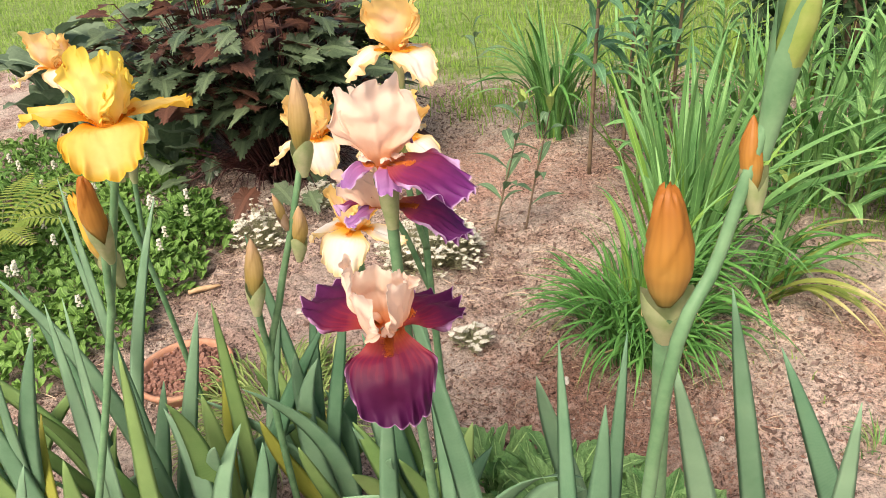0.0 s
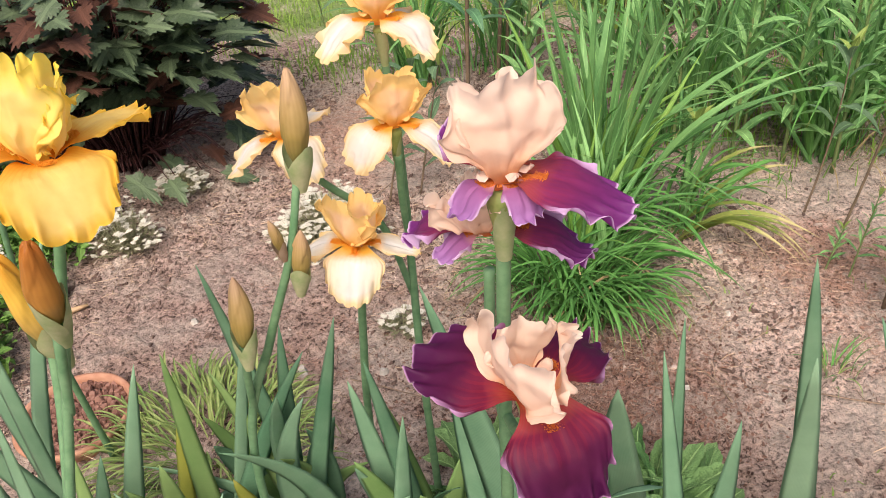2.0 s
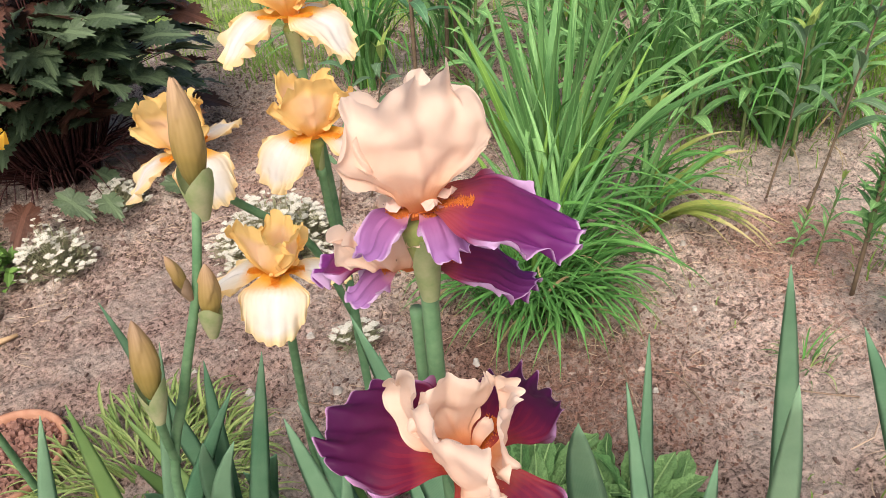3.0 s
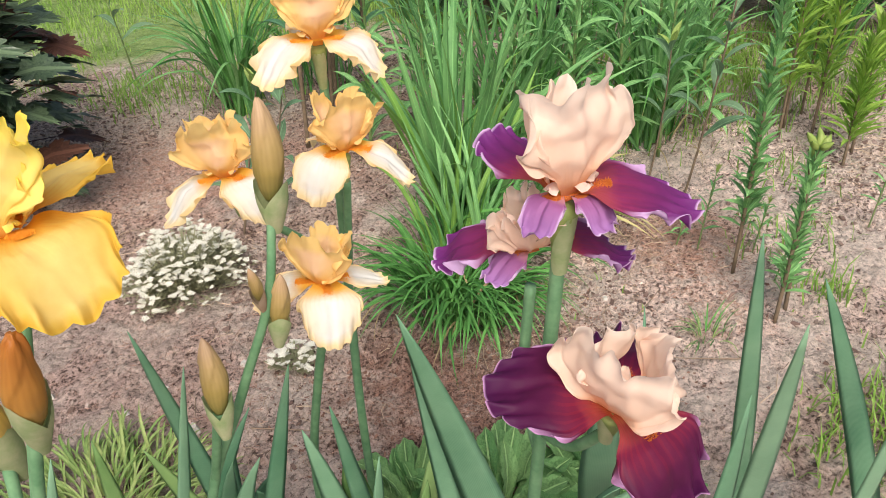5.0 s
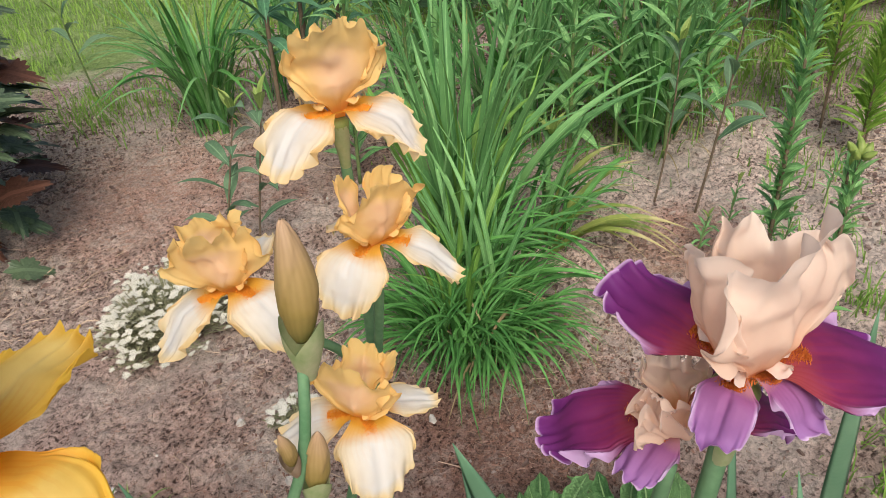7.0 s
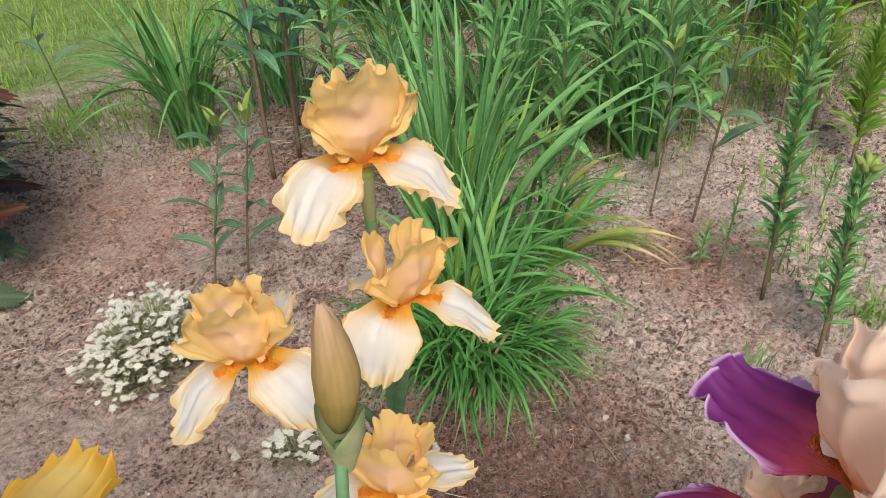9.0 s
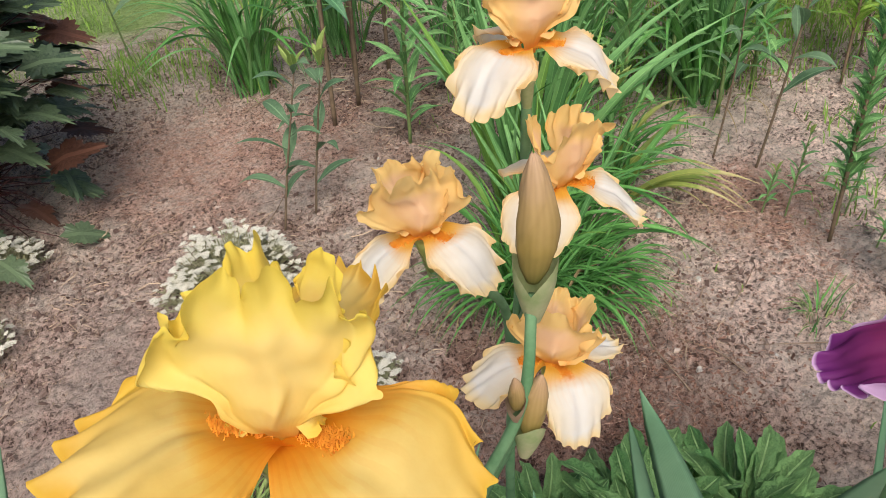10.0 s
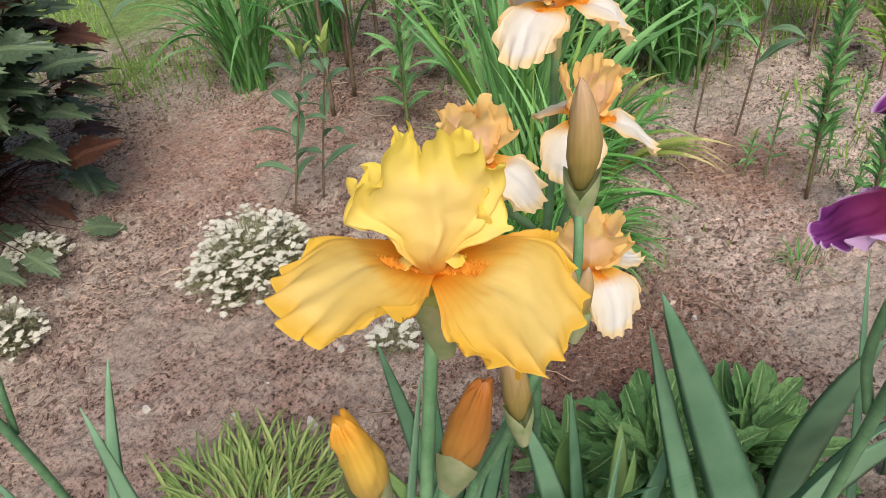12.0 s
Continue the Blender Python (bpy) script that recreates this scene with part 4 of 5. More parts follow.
tuft_plant("daylily_clump", (0.6, 1.7), "tall daylily clump with broad upright blades leaning over", "daylily", [
    (ERECT_STRAIGHT, 26, 0.05, 0.46, 0.66, None, 0, (-0.02, 0)),
    (BROAD, 14, 0.06, 0.44, 0.64, (-50, 100), -4, (0.0, 0)),
    (LIME_UP, 16, 0.05, 0.38, 0.6, None, 2, (-0.02, -0.02)),
    (ARCHED, 22, 0.07, 0.34, 0.48, (-80, 60), 0, (0, 0)),
], group="daylily clumps", seed=11)
tuft_plant("daylily_clump", (0.33, 2.67), "medium green daylily clump beside the lawn", "daylily", [
    (ARCHED, 34, 0.07, 0.38, 0.55, None, 10, (0, 0)),
    (ERECT, 40, 0.07, 0.38, 0.56, None, -4, (0, 0)),
    (DRY_ARCH, 10, 0.08, 0.12, 0.2, None, 0, (0, 0)),
], seed=2)
tuft_plant("daylily_fan", (0.74, 1.62), "daylily fan with broad pale yellowing leaf tips", "daylily", [
    (PALE_ARCH, 10, 0.03, 0.26, 0.36, (-65, 10), -6, (0, 0)),
    (ERECT, 9, 0.04, 0.28, 0.42, (-80, 80), -14, (0.02, 0.02)),
    (ARCHED, 14, 0.05, 0.28, 0.4, (-80, 40), -4, (0.0, 0.0)),
], seed=3)
tuft_plant("strap_leaf_clump", (1.24, 1.83), "clump of dark green strap leaves in the bed", "perennial", [
    (ERECT, 40, 0.07, 0.4, 0.6, None, -3, (0, 0)),
    (ARCHED, 18, 0.07, 0.4, 0.6, None, 12, (0, 0)),
    (DRY_ARCH, 16, 0.09, 0.12, 0.22, None, 0, (0, -0.02)),
], seed=4)
tuft_plant("strap_leaf_clump", (0.98, 2.1), "loose clump of fresh green strap leaves", "perennial", [
    (ERECT, 46, 0.12, 0.4, 0.62, None, -2, (0, 0)),
    (ARCHED, 16, 0.1, 0.35, 0.5, None, 12, (0, 0)),
], seed=5)
for k, (bx, by) in enumerate([(1.45, 2.05), (1.75, 2.25), (1.25, 2.35), (2.05, 2.0), (0.95, 2.5), (1.55, 2.5), (2.3, 2.3), (0.62, 2.75)]):
    tuft_plant("strap_leaf_clump", (bx, by), "dark green strap-leaved clump at the back of the bed", "perennial", [
        (ERECT, 30, 0.1, 0.36, 0.6, None, -3, (0, 0)),
        (ARCHED, 16, 0.1, 0.35, 0.5, None, 10, (0, 0)),
    ], group="strap-leaved clumps behind", seed=120 + k)
tuft_plant("striped_grass", (-0.27, 1.25), "low tuft of cream-striped ornamental grass", "grass", [
    (STRIPED, 560, 0.165, 0.08, 0.145, None, -6, (0, 0)),
], seed=6)
tuft_plant("grass_tuft", (0.81, 1.13), "small bright green grass tuft in the soil", "grass", [(STRIPED, 12, 0.03, 0.04, 0.08, None, 0, (0, 0)), (ARCHED, 22, 0.035, 0.05, 0.1, None, 0, (0, 0))], seed=7)

for k, (bx, by, tx, ty, h, n, size) in enumerate([(1.0, 1.265, 1.04, 1.3, 0.6, 150, 0.06), (0.957, 1.11, 1.0, 1.14, 0.35, 80, 0.052), (1.0, 1.125, 1.03, 1.17, 0.31, 64, 0.05)]):
    leafy_stalk("lily_stalk", (bx, by), (tx, ty, h), "green lily stalk with whorls of narrow leaves", "lily", LANCE_WIDE, n, size, 0.18, buds=5 if k < 2 else 0, ntips=2, thick=0.0042, stem_mat=BROWN_STEM, seed=k, group="lilies in the bed", size_top=0.75, up=20)
for k, (bx, by, h) in enumerate([(1.55, 1.66, 0.58), (1.6, 1.69, 0.62), (1.63, 1.62, 0.55), (1.7, 1.72, 0.6), (1.56, 1.46, 0.3), (1.64, 1.5, 0.33), (1.9, 1.62, 0.42), (2.0, 1.9, 0.5)]):
    leafy_stalk("lily_stalk", (bx, by), (bx + 0.03, by + 0.03, h), "yellow-green young lily stalk crowded with narrow leaves", "lily", LANCE_BRIGHT, 100, 0.09, 0.22, LANCE_TIP, 5, thick=0.004, stem_mat=BROWN_STEM, seed=20 + k, group="lilies in the bed", size_top=0.8, up=25)
for k, (bx, by, h) in enumerate([(0.996, 1.367, 0.19), (0.965, 1.4, 0.1), (1.38, 1.24, 0.2), (1.09, 1.3, 0.12), (1.05, 1.2, 0.09), (1.33, 1.38, 0.13)]):
    leafy_stalk("lily_seedling", (bx, by), (bx + 0.02, by, h), "small green lily seedling in bare soil", "lily", LANCE, 16, 0.045, 0.3, ntips=3, thick=0.002, seed=40 + k, group="lily seedlings", up=25)
for k, (bx, by, tx, ty, h, n) in enumerate([(0.14, 1.97, 0.235, 1.955, 0.36, 11), (0.225, 1.995, 0.3, 1.985, 0.34, 8)]):
    leafy_stalk("sapling", (bx, by), (tx, ty, h), "slender young sapling with a pale shoot tip", "sapling", LANCE_SAP, n, 0.11, 0.22, ntips=4, thick=0.0028, stem_mat=BROWN_STEM, seed=60 + k, group="saplings", size_top=0.8, up=10)
for k, (bx, by, tx, ty, h) in enumerate([(0.42, 2.31, 0.46, 2.28, 0.78), (0.525, 2.385, 0.58, 2.36, 0.74), (0.6, 2.56, 0.64, 2.55, 0.7), (0.69, 2.52, 0.72, 2.5, 0.66)]):
    leafy_stalk("tall_stalk", (bx, by), (tx, ty, h), "tall bare stalk with dark lance leaves above", "perennial", LANCE_DARK, 26, 0.16, 0.4, LANCE_DARK, 4, thick=0.0065, stem_mat=BROWN_STEM, seed=70 + k, group="tall stalks", size_top=0.8)
leafy_stalk("lily_stalk", (0.53, 2.1), (0.57, 2.1, 0.62), "tall green lily stalk with long drooping leaves", "lily", LANCE, 60, 0.13, 0.1, ntips=5, thick=0.005, seed=80, group="lilies in the bed")
leafy_stalk("lily_stalk", (0.76, 1.66), (0.79, 1.66, 0.24), "short lily shoot with a star of pointed leaves", "lily", LANCE, 22, 0.1, 0.1, ntips=7, thick=0.004, seed=82, group="lilies in the bed", up=25)
leafy_stalk("lily_stalk", (0.76, 2.24), (0.77, 2.24, 0.5), "green lily stalk with long spreading leaves", "lily", LANCE, 44, 0.15, 0.08, ntips=5, thick=0.005, seed=81, group="lilies in the bed")
for k, (bx, by, h) in enumerate([(1.13, 1.84, 0.5), (1.2, 1.74, 0.52), (1.3, 1.9, 0.55), (1.08, 1.95, 0.52), (1.36, 1.78, 0.46), (1.0, 1.86, 0.5), (0.9, 1.98, 0.52)]):
    leafy_stalk("leafy_stalk", (bx, by), (bx + 0.02, by + 0.02, h), "leafy green perennial stalk with long narrow leaves", "perennial", LANCE, 42, 0.14, 0.15, LANCE, 5, thick=0.005, seed=90 + k, group="leafy stalks", up=30)
leafy_stalk("thin_stalk", (1.05, 1.61), (1.09, 1.62, 0.36), "thin brown stalk with a few leaves on top", "perennial", LANCE_SAP, 8, 0.1, 0.5, ntips=3, thick=0.0026, stem_mat=BROWN_STEM, seed=110, bow=(0.01, 0))
leafy_stalk("thin_stalk", (1.08, 1.517), (1.16, 1.52, 0.52), "thin leaning brown stalk with broad grey-green leaves", "perennial", LANCE_SAP, 11, 0.12, 0.35, ntips=3, thick=0.003, stem_mat=BROWN_STEM, seed=111, bow=(0.01, 0))
leafy_stalk("tree_seedling", (0.07, 3.05), (0.05, 3.03, 0.3), "young tree seedling with broad pale leaves", "sapling", LANCE_SAP, 4, 0.16, 0.6, ntips=2, thick=0.0035, seed=112)


# ---- dark bush ----


def lobed_mesh(name, material, seed, lobes=5, deep=0.3):
    """A toothed, lobed leaf of unit size, stalk along x, folded on its ribs."""
    g = random.Random(seed)
    n = 60
    verts, uv = [(0, 0, 0), (0.5, 0, -0.03)], [(0, 0.5), (0.5, 0.5)]
    for k in range(n):
        t = k / (n - 1)
        a = radians(-150 + 300 * t)
        lobe = abs(math.cos(lobes * 0.5 * (a) * 1.15)) ** 0.7
        r = 0.5 * ((1 - deep) + deep * lobe) * (1 - 0.3 * (abs(a) / 2.6) ** 2) * (1 + 0.16 * ((k * 7) % 3 - 1) * 0.6 + g.uniform(-0.04, 0.04))
        x, y = 0.42 + r * math.cos(a) * (1 + 0.45 * max(0, math.cos(a)) ** 3), r * math.sin(a) * 0.85
        verts.append((x, y, 0.06 * (lobe - 0.5) + 0.25 * abs(y) - 0.3 * r * r - 0.22 * x * x + g.uniform(-0.012, 0.012)))
        uv.append((min(1, max(0, x)), 0.5 + 0.5 * y / 0.55))
    faces = [(1, k, k + 1) for k in range(2, n + 1)] + [(0, 2, 1), (0, 1, n + 1)]
    return mesh_from(name, verts, faces, material, uv)


def dark_bush():
    g = random.Random(21)
    c = (-0.57, 2.47)
    e = thing("dark_bush", (c[0], c[1], gz(*c)), "dense bush with dark lobed leaves, maroon on top", "shrub")
    green = [lobed_mesh("leaf", BUSH_GREEN, k) for k in range(6)]
    maroon = [lobed_mesh("leaf", BUSH_MAROON, 10 + k) for k in range(4)]
    for k in range(150):
        a, q = g.uniform(0, 6.28), math.sqrt(g.random())
        out = V((math.cos(a), math.sin(a), 0))
        h = g.uniform(0.52, 0.74) * (1 - 0.2 * q * q)
        top = out * q * g.uniform(0.3, 0.46) + V((0, 0, h))
        pts = spline([tuple(out * 0.1 * q), tuple(out * (0.1 + 0.12 * q) + V((0, 0, 0.45 * h))), tuple(top)], 9)
        part("stem", tube("stem", pts, [0.0042, 0.0034, 0.0018], BUSH_STEM, 5), e)
        for t in (0.55, 0.66, 0.76, 0.85, 0.93, 1.0):
            p = pts[min(8, int(t * 8))]
            mar = g.random() < (0.12 + 0.4 * (p[2] > 0.48) + 0.1 * (t > 0.9))
            d = math.degrees(a) + g.uniform(-100, 100)
            put_leaf((maroon if mar else green)[g.randrange(4)], e, p, g.uniform(0.055, 0.105), d, g.uniform(-5, 35), g.uniform(-32, 32))
    for k in range(150):
        a, q = g.uniform(-2.9, 0.7), g.uniform(0.26, 0.43)
        z = g.uniform(0.34, 0.58)
        d = math.degrees(a) + g.uniform(-60, 60)
        p = np.array([q * math.cos(a), q * math.sin(a), z])
        put_leaf((maroon if g.random() < 0.2 else green)[g.randrange(4)], e, p, g.uniform(0.065, 0.12), d, g.uniform(-10, 30), g.uniform(-30, 30))
        part("stem", tube("stem", spline([(0.35 * p[0], 0.35 * p[1], 0.5 * z), (0.7 * p[0], 0.7 * p[1], 0.85 * z), tuple(p)], 6), [0.0022, 0.0012], BUSH_STEM, 4), e)
    for k in range(30):
        a, q = g.uniform(-0.9, 0.8), g.uniform(0.28, 0.44)
        put_leaf((maroon if g.random() < 0.25 else green)[g.randrange(4)], e, (q * math.cos(a), q * math.sin(a), g.uniform(0.1, 0.42)), g.uniform(0.07, 0.12), math.degrees(a) + g.uniform(-60, 60), g.uniform(-15, 25), g.uniform(-30, 30))
    for k in range(16):
        a, q = g.uniform(-2.9, 0.4), g.uniform(0.2, 0.4)
        p = np.array([q * math.cos(a), q * math.sin(a), g.uniform(0.05, 0.14)])
        put_leaf((maroon if g.random() < 0.3 else green)[g.randrange(4)], e, p, g.uniform(0.07, 0.12), math.degrees(a) + g.uniform(-60, 60), g.uniform(-25, 10), g.uniform(-25, 25))
        part("stem", tube("stem", spline([(0.25 * p[0], 0.25 * p[1], 0.02), (0.6 * p[0], 0.6 * p[1], 0.8 * p[2] + 0.03), tuple(p)], 6), [0.0024, 0.0012], BUSH_STEM, 4), e)
    for k in range(110):
        a, q = g.uniform(-3.0, 0.2), g.uniform(0.1, 0.24)
        pts = spline([(0.05 * math.cos(a), 0.05 * math.sin(a), 0.02), (q * math.cos(a), q * math.sin(a), 0.1), (1.4 * q * math.cos(a), 1.4 * q * math.sin(a), g.uniform(0.01, 0.2))], 7)
        part("stem", tube("stem", pts, [0.0025, 0.002, 0.0012], BUSH_STEM, 4), e)


dark_bush()


def low_plants():
    g = random.Random(33)
    # grey broad leaves behind the bush
    big = [arch_mesh("leaf", a0, a1, 0.6, 0.25, GREY_LEAF, bulge=0.45, base=0.2, wave=0.15) for a0, a1 in ((60, -10), (45, -30), (70, 10), (35, -40))]
    for cx, cy, k in ((-1.15, 2.75, 26), (-1.35, 3.05, 22), (-0.95, 3.15, 20), (-0.98, 2.5, 30), (-0.9, 2.85, 26), (-1.6, 2.95, 20), (-1.65, 3.3, 20), (-1.25, 3.4, 20)):
        e = thing("grey_leaf_plant", (cx, cy, gz(cx, cy)), "perennial with broad grey-green leaves by the bush", "perennial", "grey-leaved plants")
        for j in range(k):
            a, q = g.uniform(0, 360), g.uniform(0.0, 0.12)
            put_leaf(big[g.randrange(4)], e, (q * math.cos(radians(a)), q * math.sin(radians(a)), g.uniform(0.0, 0.3)), g.uniform(0.16, 0.3), a, g.uniform(-10, 20), g.uniform(-15, 15))
    # creeping mats with small spoon leaves
    spoon = arch_mesh("leaf", 45, -10, 0.5, 0.2, COVER_LEAF, n=6, bulge=0.55, base=0.2)
    sv = np.array([v.co[:] for v in spoon.vertices])
    sf = [tuple(p.vertices) for p in spoon.polygons]
    for name, spots, label in (("ground_cover", [(-0.76, 1.98, 0.13), (-0.9, 1.8, 0.16), (-1.05, 2.02, 0.16), (-1.15, 1.75, 0.18), (-0.78, 2.12, 0.1), (-1.0, 2.25, 0.14), (-1.3, 2.0, 0.2), (-1.25, 2.35, 0.2), (-0.83, 1.66, 0.12), (-1.05, 1.52, 0.16), (-1.3, 1.6, 0.18), (-0.69, 1.95, 0.1), (-0.72, 1.78, 0.11), (-0.76, 1.56, 0.1), (-0.87, 1.4, 0.12), (-1.1, 2.55, 0.22), (-1.4, 2.55, 0.24), (-1.5, 2.2, 0.2), (-1.55, 1.85, 0.2), (-1.35, 1.35, 0.16), (-1.7, 2.6, 0.25), (-0.95, 2.0, 0.14)], "low mat of small fresh green leaves"),):
        for cx, cy, r in spots:
            verts, faces, uv = [], [], []
            for j in range(int(2600 * r)):
                a, q = g.uniform(0, 6.28), r * math.sqrt(g.random())
                x, y = q * math.cos(a), q * math.sin(a)
                hgt = 0.055 * max(0, 1 - (q / r) ** 2) + g.uniform(0, 0.035)
                M = np.array(Euler((g.gauss(0, 0.3), g.gauss(-0.1, 0.3), g.uniform(0, 6.28))).to_matrix())
                w = (sv * g.uniform(0.022, 0.042)) @ M.T + np.array([x, y, hgt])
                k = len(verts)
                verts += [tuple(p) for p in w]
                uv += [(p[0], 0.5 + 2 * p[1]) for p in sv]
                faces += [tuple(i + k for i in f) for f in sf]
            e = thing(name, (cx, cy, gz(cx, cy)), label, "ground cover", "ground cover mats")
            ob = part("foliage", mesh_from("foliage", verts, faces, COVER_LEAF, uv), e)
            tagged(ob, kind="stuff")
            for j in range(int(18 * r)):
                a, q = g.uniform(0, 6.28), r * math.sqrt(g.random())
                x, y, h = q * math.cos(a), q * math.sin(a), g.uniform(0.1, 0.15)
                part("stem", tube("stem", spline([(x, y, 0.02), (x + 0.004, y, 0.5 * h), (x, y, h)], 5), [0.0012, 0.001], GREEN_STEM, 4), e)
                items = [lump((x + 0.004 * math.cos(2.4 * i), y + 0.004 * math.sin(2.4 * i), h - 0.0035 * i), 0.0045, g, 1.0) for i in range(9)]
                part("flower_spike", clump_mesh("flower_spike", items, ALYSSUM_WHITE), e, "short white flower spike")
    # fern
    e = thing("fern", (-1.28, 1.92, gz(-1.28, 1.92)), "yellow-green fern fronds at the edge of the mat", "fern")
    for j in range(7):
        a = radians(-60 + 26 * j)
        pts = spline([(0, 0, 0), (0.12 * math.cos(a), 0.12 * math.sin(a), 0.14), (0.3 * math.cos(a), 0.3 * math.sin(a), 0.15)], 24)
        fr = part("frond", tube("frond", pts, [0.002, 0.001], GREEN_STEM, 4), e)
        verts, faces, uv = [], [], []
        for i in range(3, 24):
            l = 0.05 * math.sin(math.pi * min(0.97, i / 24)) + 0.006
            for sgn in (-1, 1):
                d = np.array([math.cos(a + sgn * 1.2), math.sin(a + sgn * 1.2), -0.15])
                f = np.array([math.cos(a), math.sin(a), 0]) * 0.005
                k, p = len(verts), pts[i]
                verts += [tuple(p - f), tuple(p + d * l * 0.5 - f), tuple(p + d * l), tuple(p + d * l * 0.5 + f), tuple(p + f)]
                faces.append((k, k + 1, k + 2, k + 3, k + 4))
                uv += [(0, 0.2), (0.5, 0), (1, 0.5), (0.5, 1), (0, 0.8)]
        part("pinnae", mesh_from("pinnae", verts, faces, FERN_LEAF, uv, False), fr)


low_plants()


# ---- white alyssum cushions ----


def floret_mesh():
    verts, faces = [], []
    g = random.Random(3)
    for i in range(7):
        a, q = i * 2.4, 0.5 * math.sqrt(i / 7)
        cx, cy, cz = q * math.cos(a), q * math.sin(a), 0.35 * (1 - q * q)
        for j in range(4):
            b = a + j * 1.571
            d, s = (math.cos(b), math.sin(b)), (-math.sin(b), math.cos(b))
            k = len(verts)
            verts += [(cx, cy, cz), (cx + 0.22 * d[0] + 0.13 * s[0], cy + 0.22 * d[1] + 0.13 * s[1], cz + 0.05), (cx + 0.34 * d[0], cy + 0.34 * d[1], cz), (cx + 0.22 * d[0] - 0.13 * s[0], cy + 0.22 * d[1] - 0.13 * s[1], cz + 0.05)]
            faces.append((k, k + 1, k + 2, k + 3))
    return mesh_from("flower_head", verts, faces, ALYSSUM_WHITE, None, False)


FLORET = floret_mesh()


def alyssum(at, r, h, n, seed, label, hollow=0.0):
    g = random.Random(seed)
    e = thing("white_alyssum", (at[0], at[1], gz(*at) - 0.003), label, "alyssum", "alyssum cushions")
    verts, faces, uv = [], [], []
    heads = []
    for k in range(int(n * 1.4)):
        a, q = g.uniform(0, 6.28), math.sqrt(g.random())
        q *= 1 + 0.22 * noise.noise((2.2 * math.cos(a), 2.2 * math.sin(a), seed)) + 0.08 * g.gauss(0, 1)
        z = h * math.sqrt(max(0.06, 1 - min(1.0, q) ** 2.2)) * (0.8 + 0.5 * noise.noise((r * q * 40 * math.cos(a), r * q * 40 * math.sin(a), seed)) + 0.12 * g.gauss(0, 1))
        p = np.array([r * q * math.cos(a), r * q * math.sin(a) * 0.85, max(0.014, z + 0.012)])
        root = p * np.array([0.35, 0.35, 0]) 
        s = np.array([-math.sin(a), math.cos(a), 0]) * 0.0009
        i = len(verts)
        verts += [tuple(root - s), tuple(root + s), tuple(p + s), tuple(p - s)]
        uv += [(0, 0), (0, 1), (1, 1), (1, 0)]
        faces.append((i, i + 1, i + 2, i + 3))
        for j in range(5):
            t = g.uniform(0.35, 0.97)
            c = root + (p - root) * t
            b, l, w = g.uniform(0, 6.28), g.uniform(0.008, 0.015), 0.0018
            d = np.array([math.cos(b), math.sin(b), g.uniform(-0.2, 0.7)])
            s2 = np.array([-math.sin(b), math.cos(b), 0]) * w
            i = len(verts)
            verts += [tuple(c), tuple(c + d * l * 0.5 + s2), tuple(c + d * l), tuple(c + d * l * 0.5 - s2)]
            uv += [(0, 0.5), (0.5, 1), (1, 0.5), (0.5, 0)]
            faces.append((i, i + 1, i + 2, i + 3))
        if k < n and not (hollow and q < hollow and g.random() < 0.55):
            heads.append((p, a, q))
    tagged(part("foliage", mesh_from("foliage", verts, faces, ALYSSUM_LEAF, uv, False), e), kind="stuff")
    for p, a, q in heads:
        put_leaf(FLORET, e, p, g.uniform(0.008, 0.0145), g.uniform(0, 360), g.uniform(-20, 20), g.uniform(-20, 20), name="flower_head")
    return e


alyssum((-0.015, 1.83), 0.14, 0.12, 520, 1, "loose cushion of white alyssum, brownish in its middle", 0.3)
alyssum((-0.5, 1.95), 0.09, 0.1, 150, 2, "rounded cushion of fresh white alyssum flowers")
alyssum((-0.39, 2.2), 0.075, 0.06, 130, 3, "small white alyssum under the dark bush")
alyssum((0.105, 1.46), 0.055, 0.035, 46, 4, "tiny tuft of white alyssum in soil")


# ---- rosette plant ----


def rosette_leaf(seed, a0, a1):
    g = random.Random(seed)
    n, m = 34, 15
    s = np.linspace(0, 1, n)
    pitch = np.radians(a0 + (a1 - a0) * smooth(s, 0.1, 1))
    x, z = np.cumsum(np.cos(pitch)) / n, np.cumsum(np.sin(pitch)) / n
    w = 0.115 * lerp(s, [0, 0.12, 0.35, 0.65, 0.88, 1], [0.25, 0.4, 0.78, 1, 0.75, 0.06]) * (1 + 0.06 * np.sin(38 * s + seed))
    q = np.linspace(-1, 1, m)[None, :]
    off = 0.45 * w[:, None] * np.abs(q) ** 1.3 + 0.014 * np.sin(40 * s[:, None] - 8 * np.abs(q)) * np.abs(q) ** 0.5 * (1 - 0.4 * np.abs(q)) + 0.02 * np.sin(11 * s[:, None] + g.uniform(0, 6) + q) * smooth(np.abs(q), 0.5, 1)
    P = np.zeros((n, m, 3))
    P[..., 0] = x[:, None] - np.sin(pitch)[:, None] * off
    P[..., 1] = w[:, None] * q
    P[..., 2] = z[:, None] + np.cos(pitch)[:, None] * off
    return sheet("leaf", P, ROSETTE)


ROSETTES = [rosette_leaf(k, a0, a1) for k, (a0, a1) in enumerate([(72, 25), (60, 0), (48, -15), (80, 45), (38, -25)])]


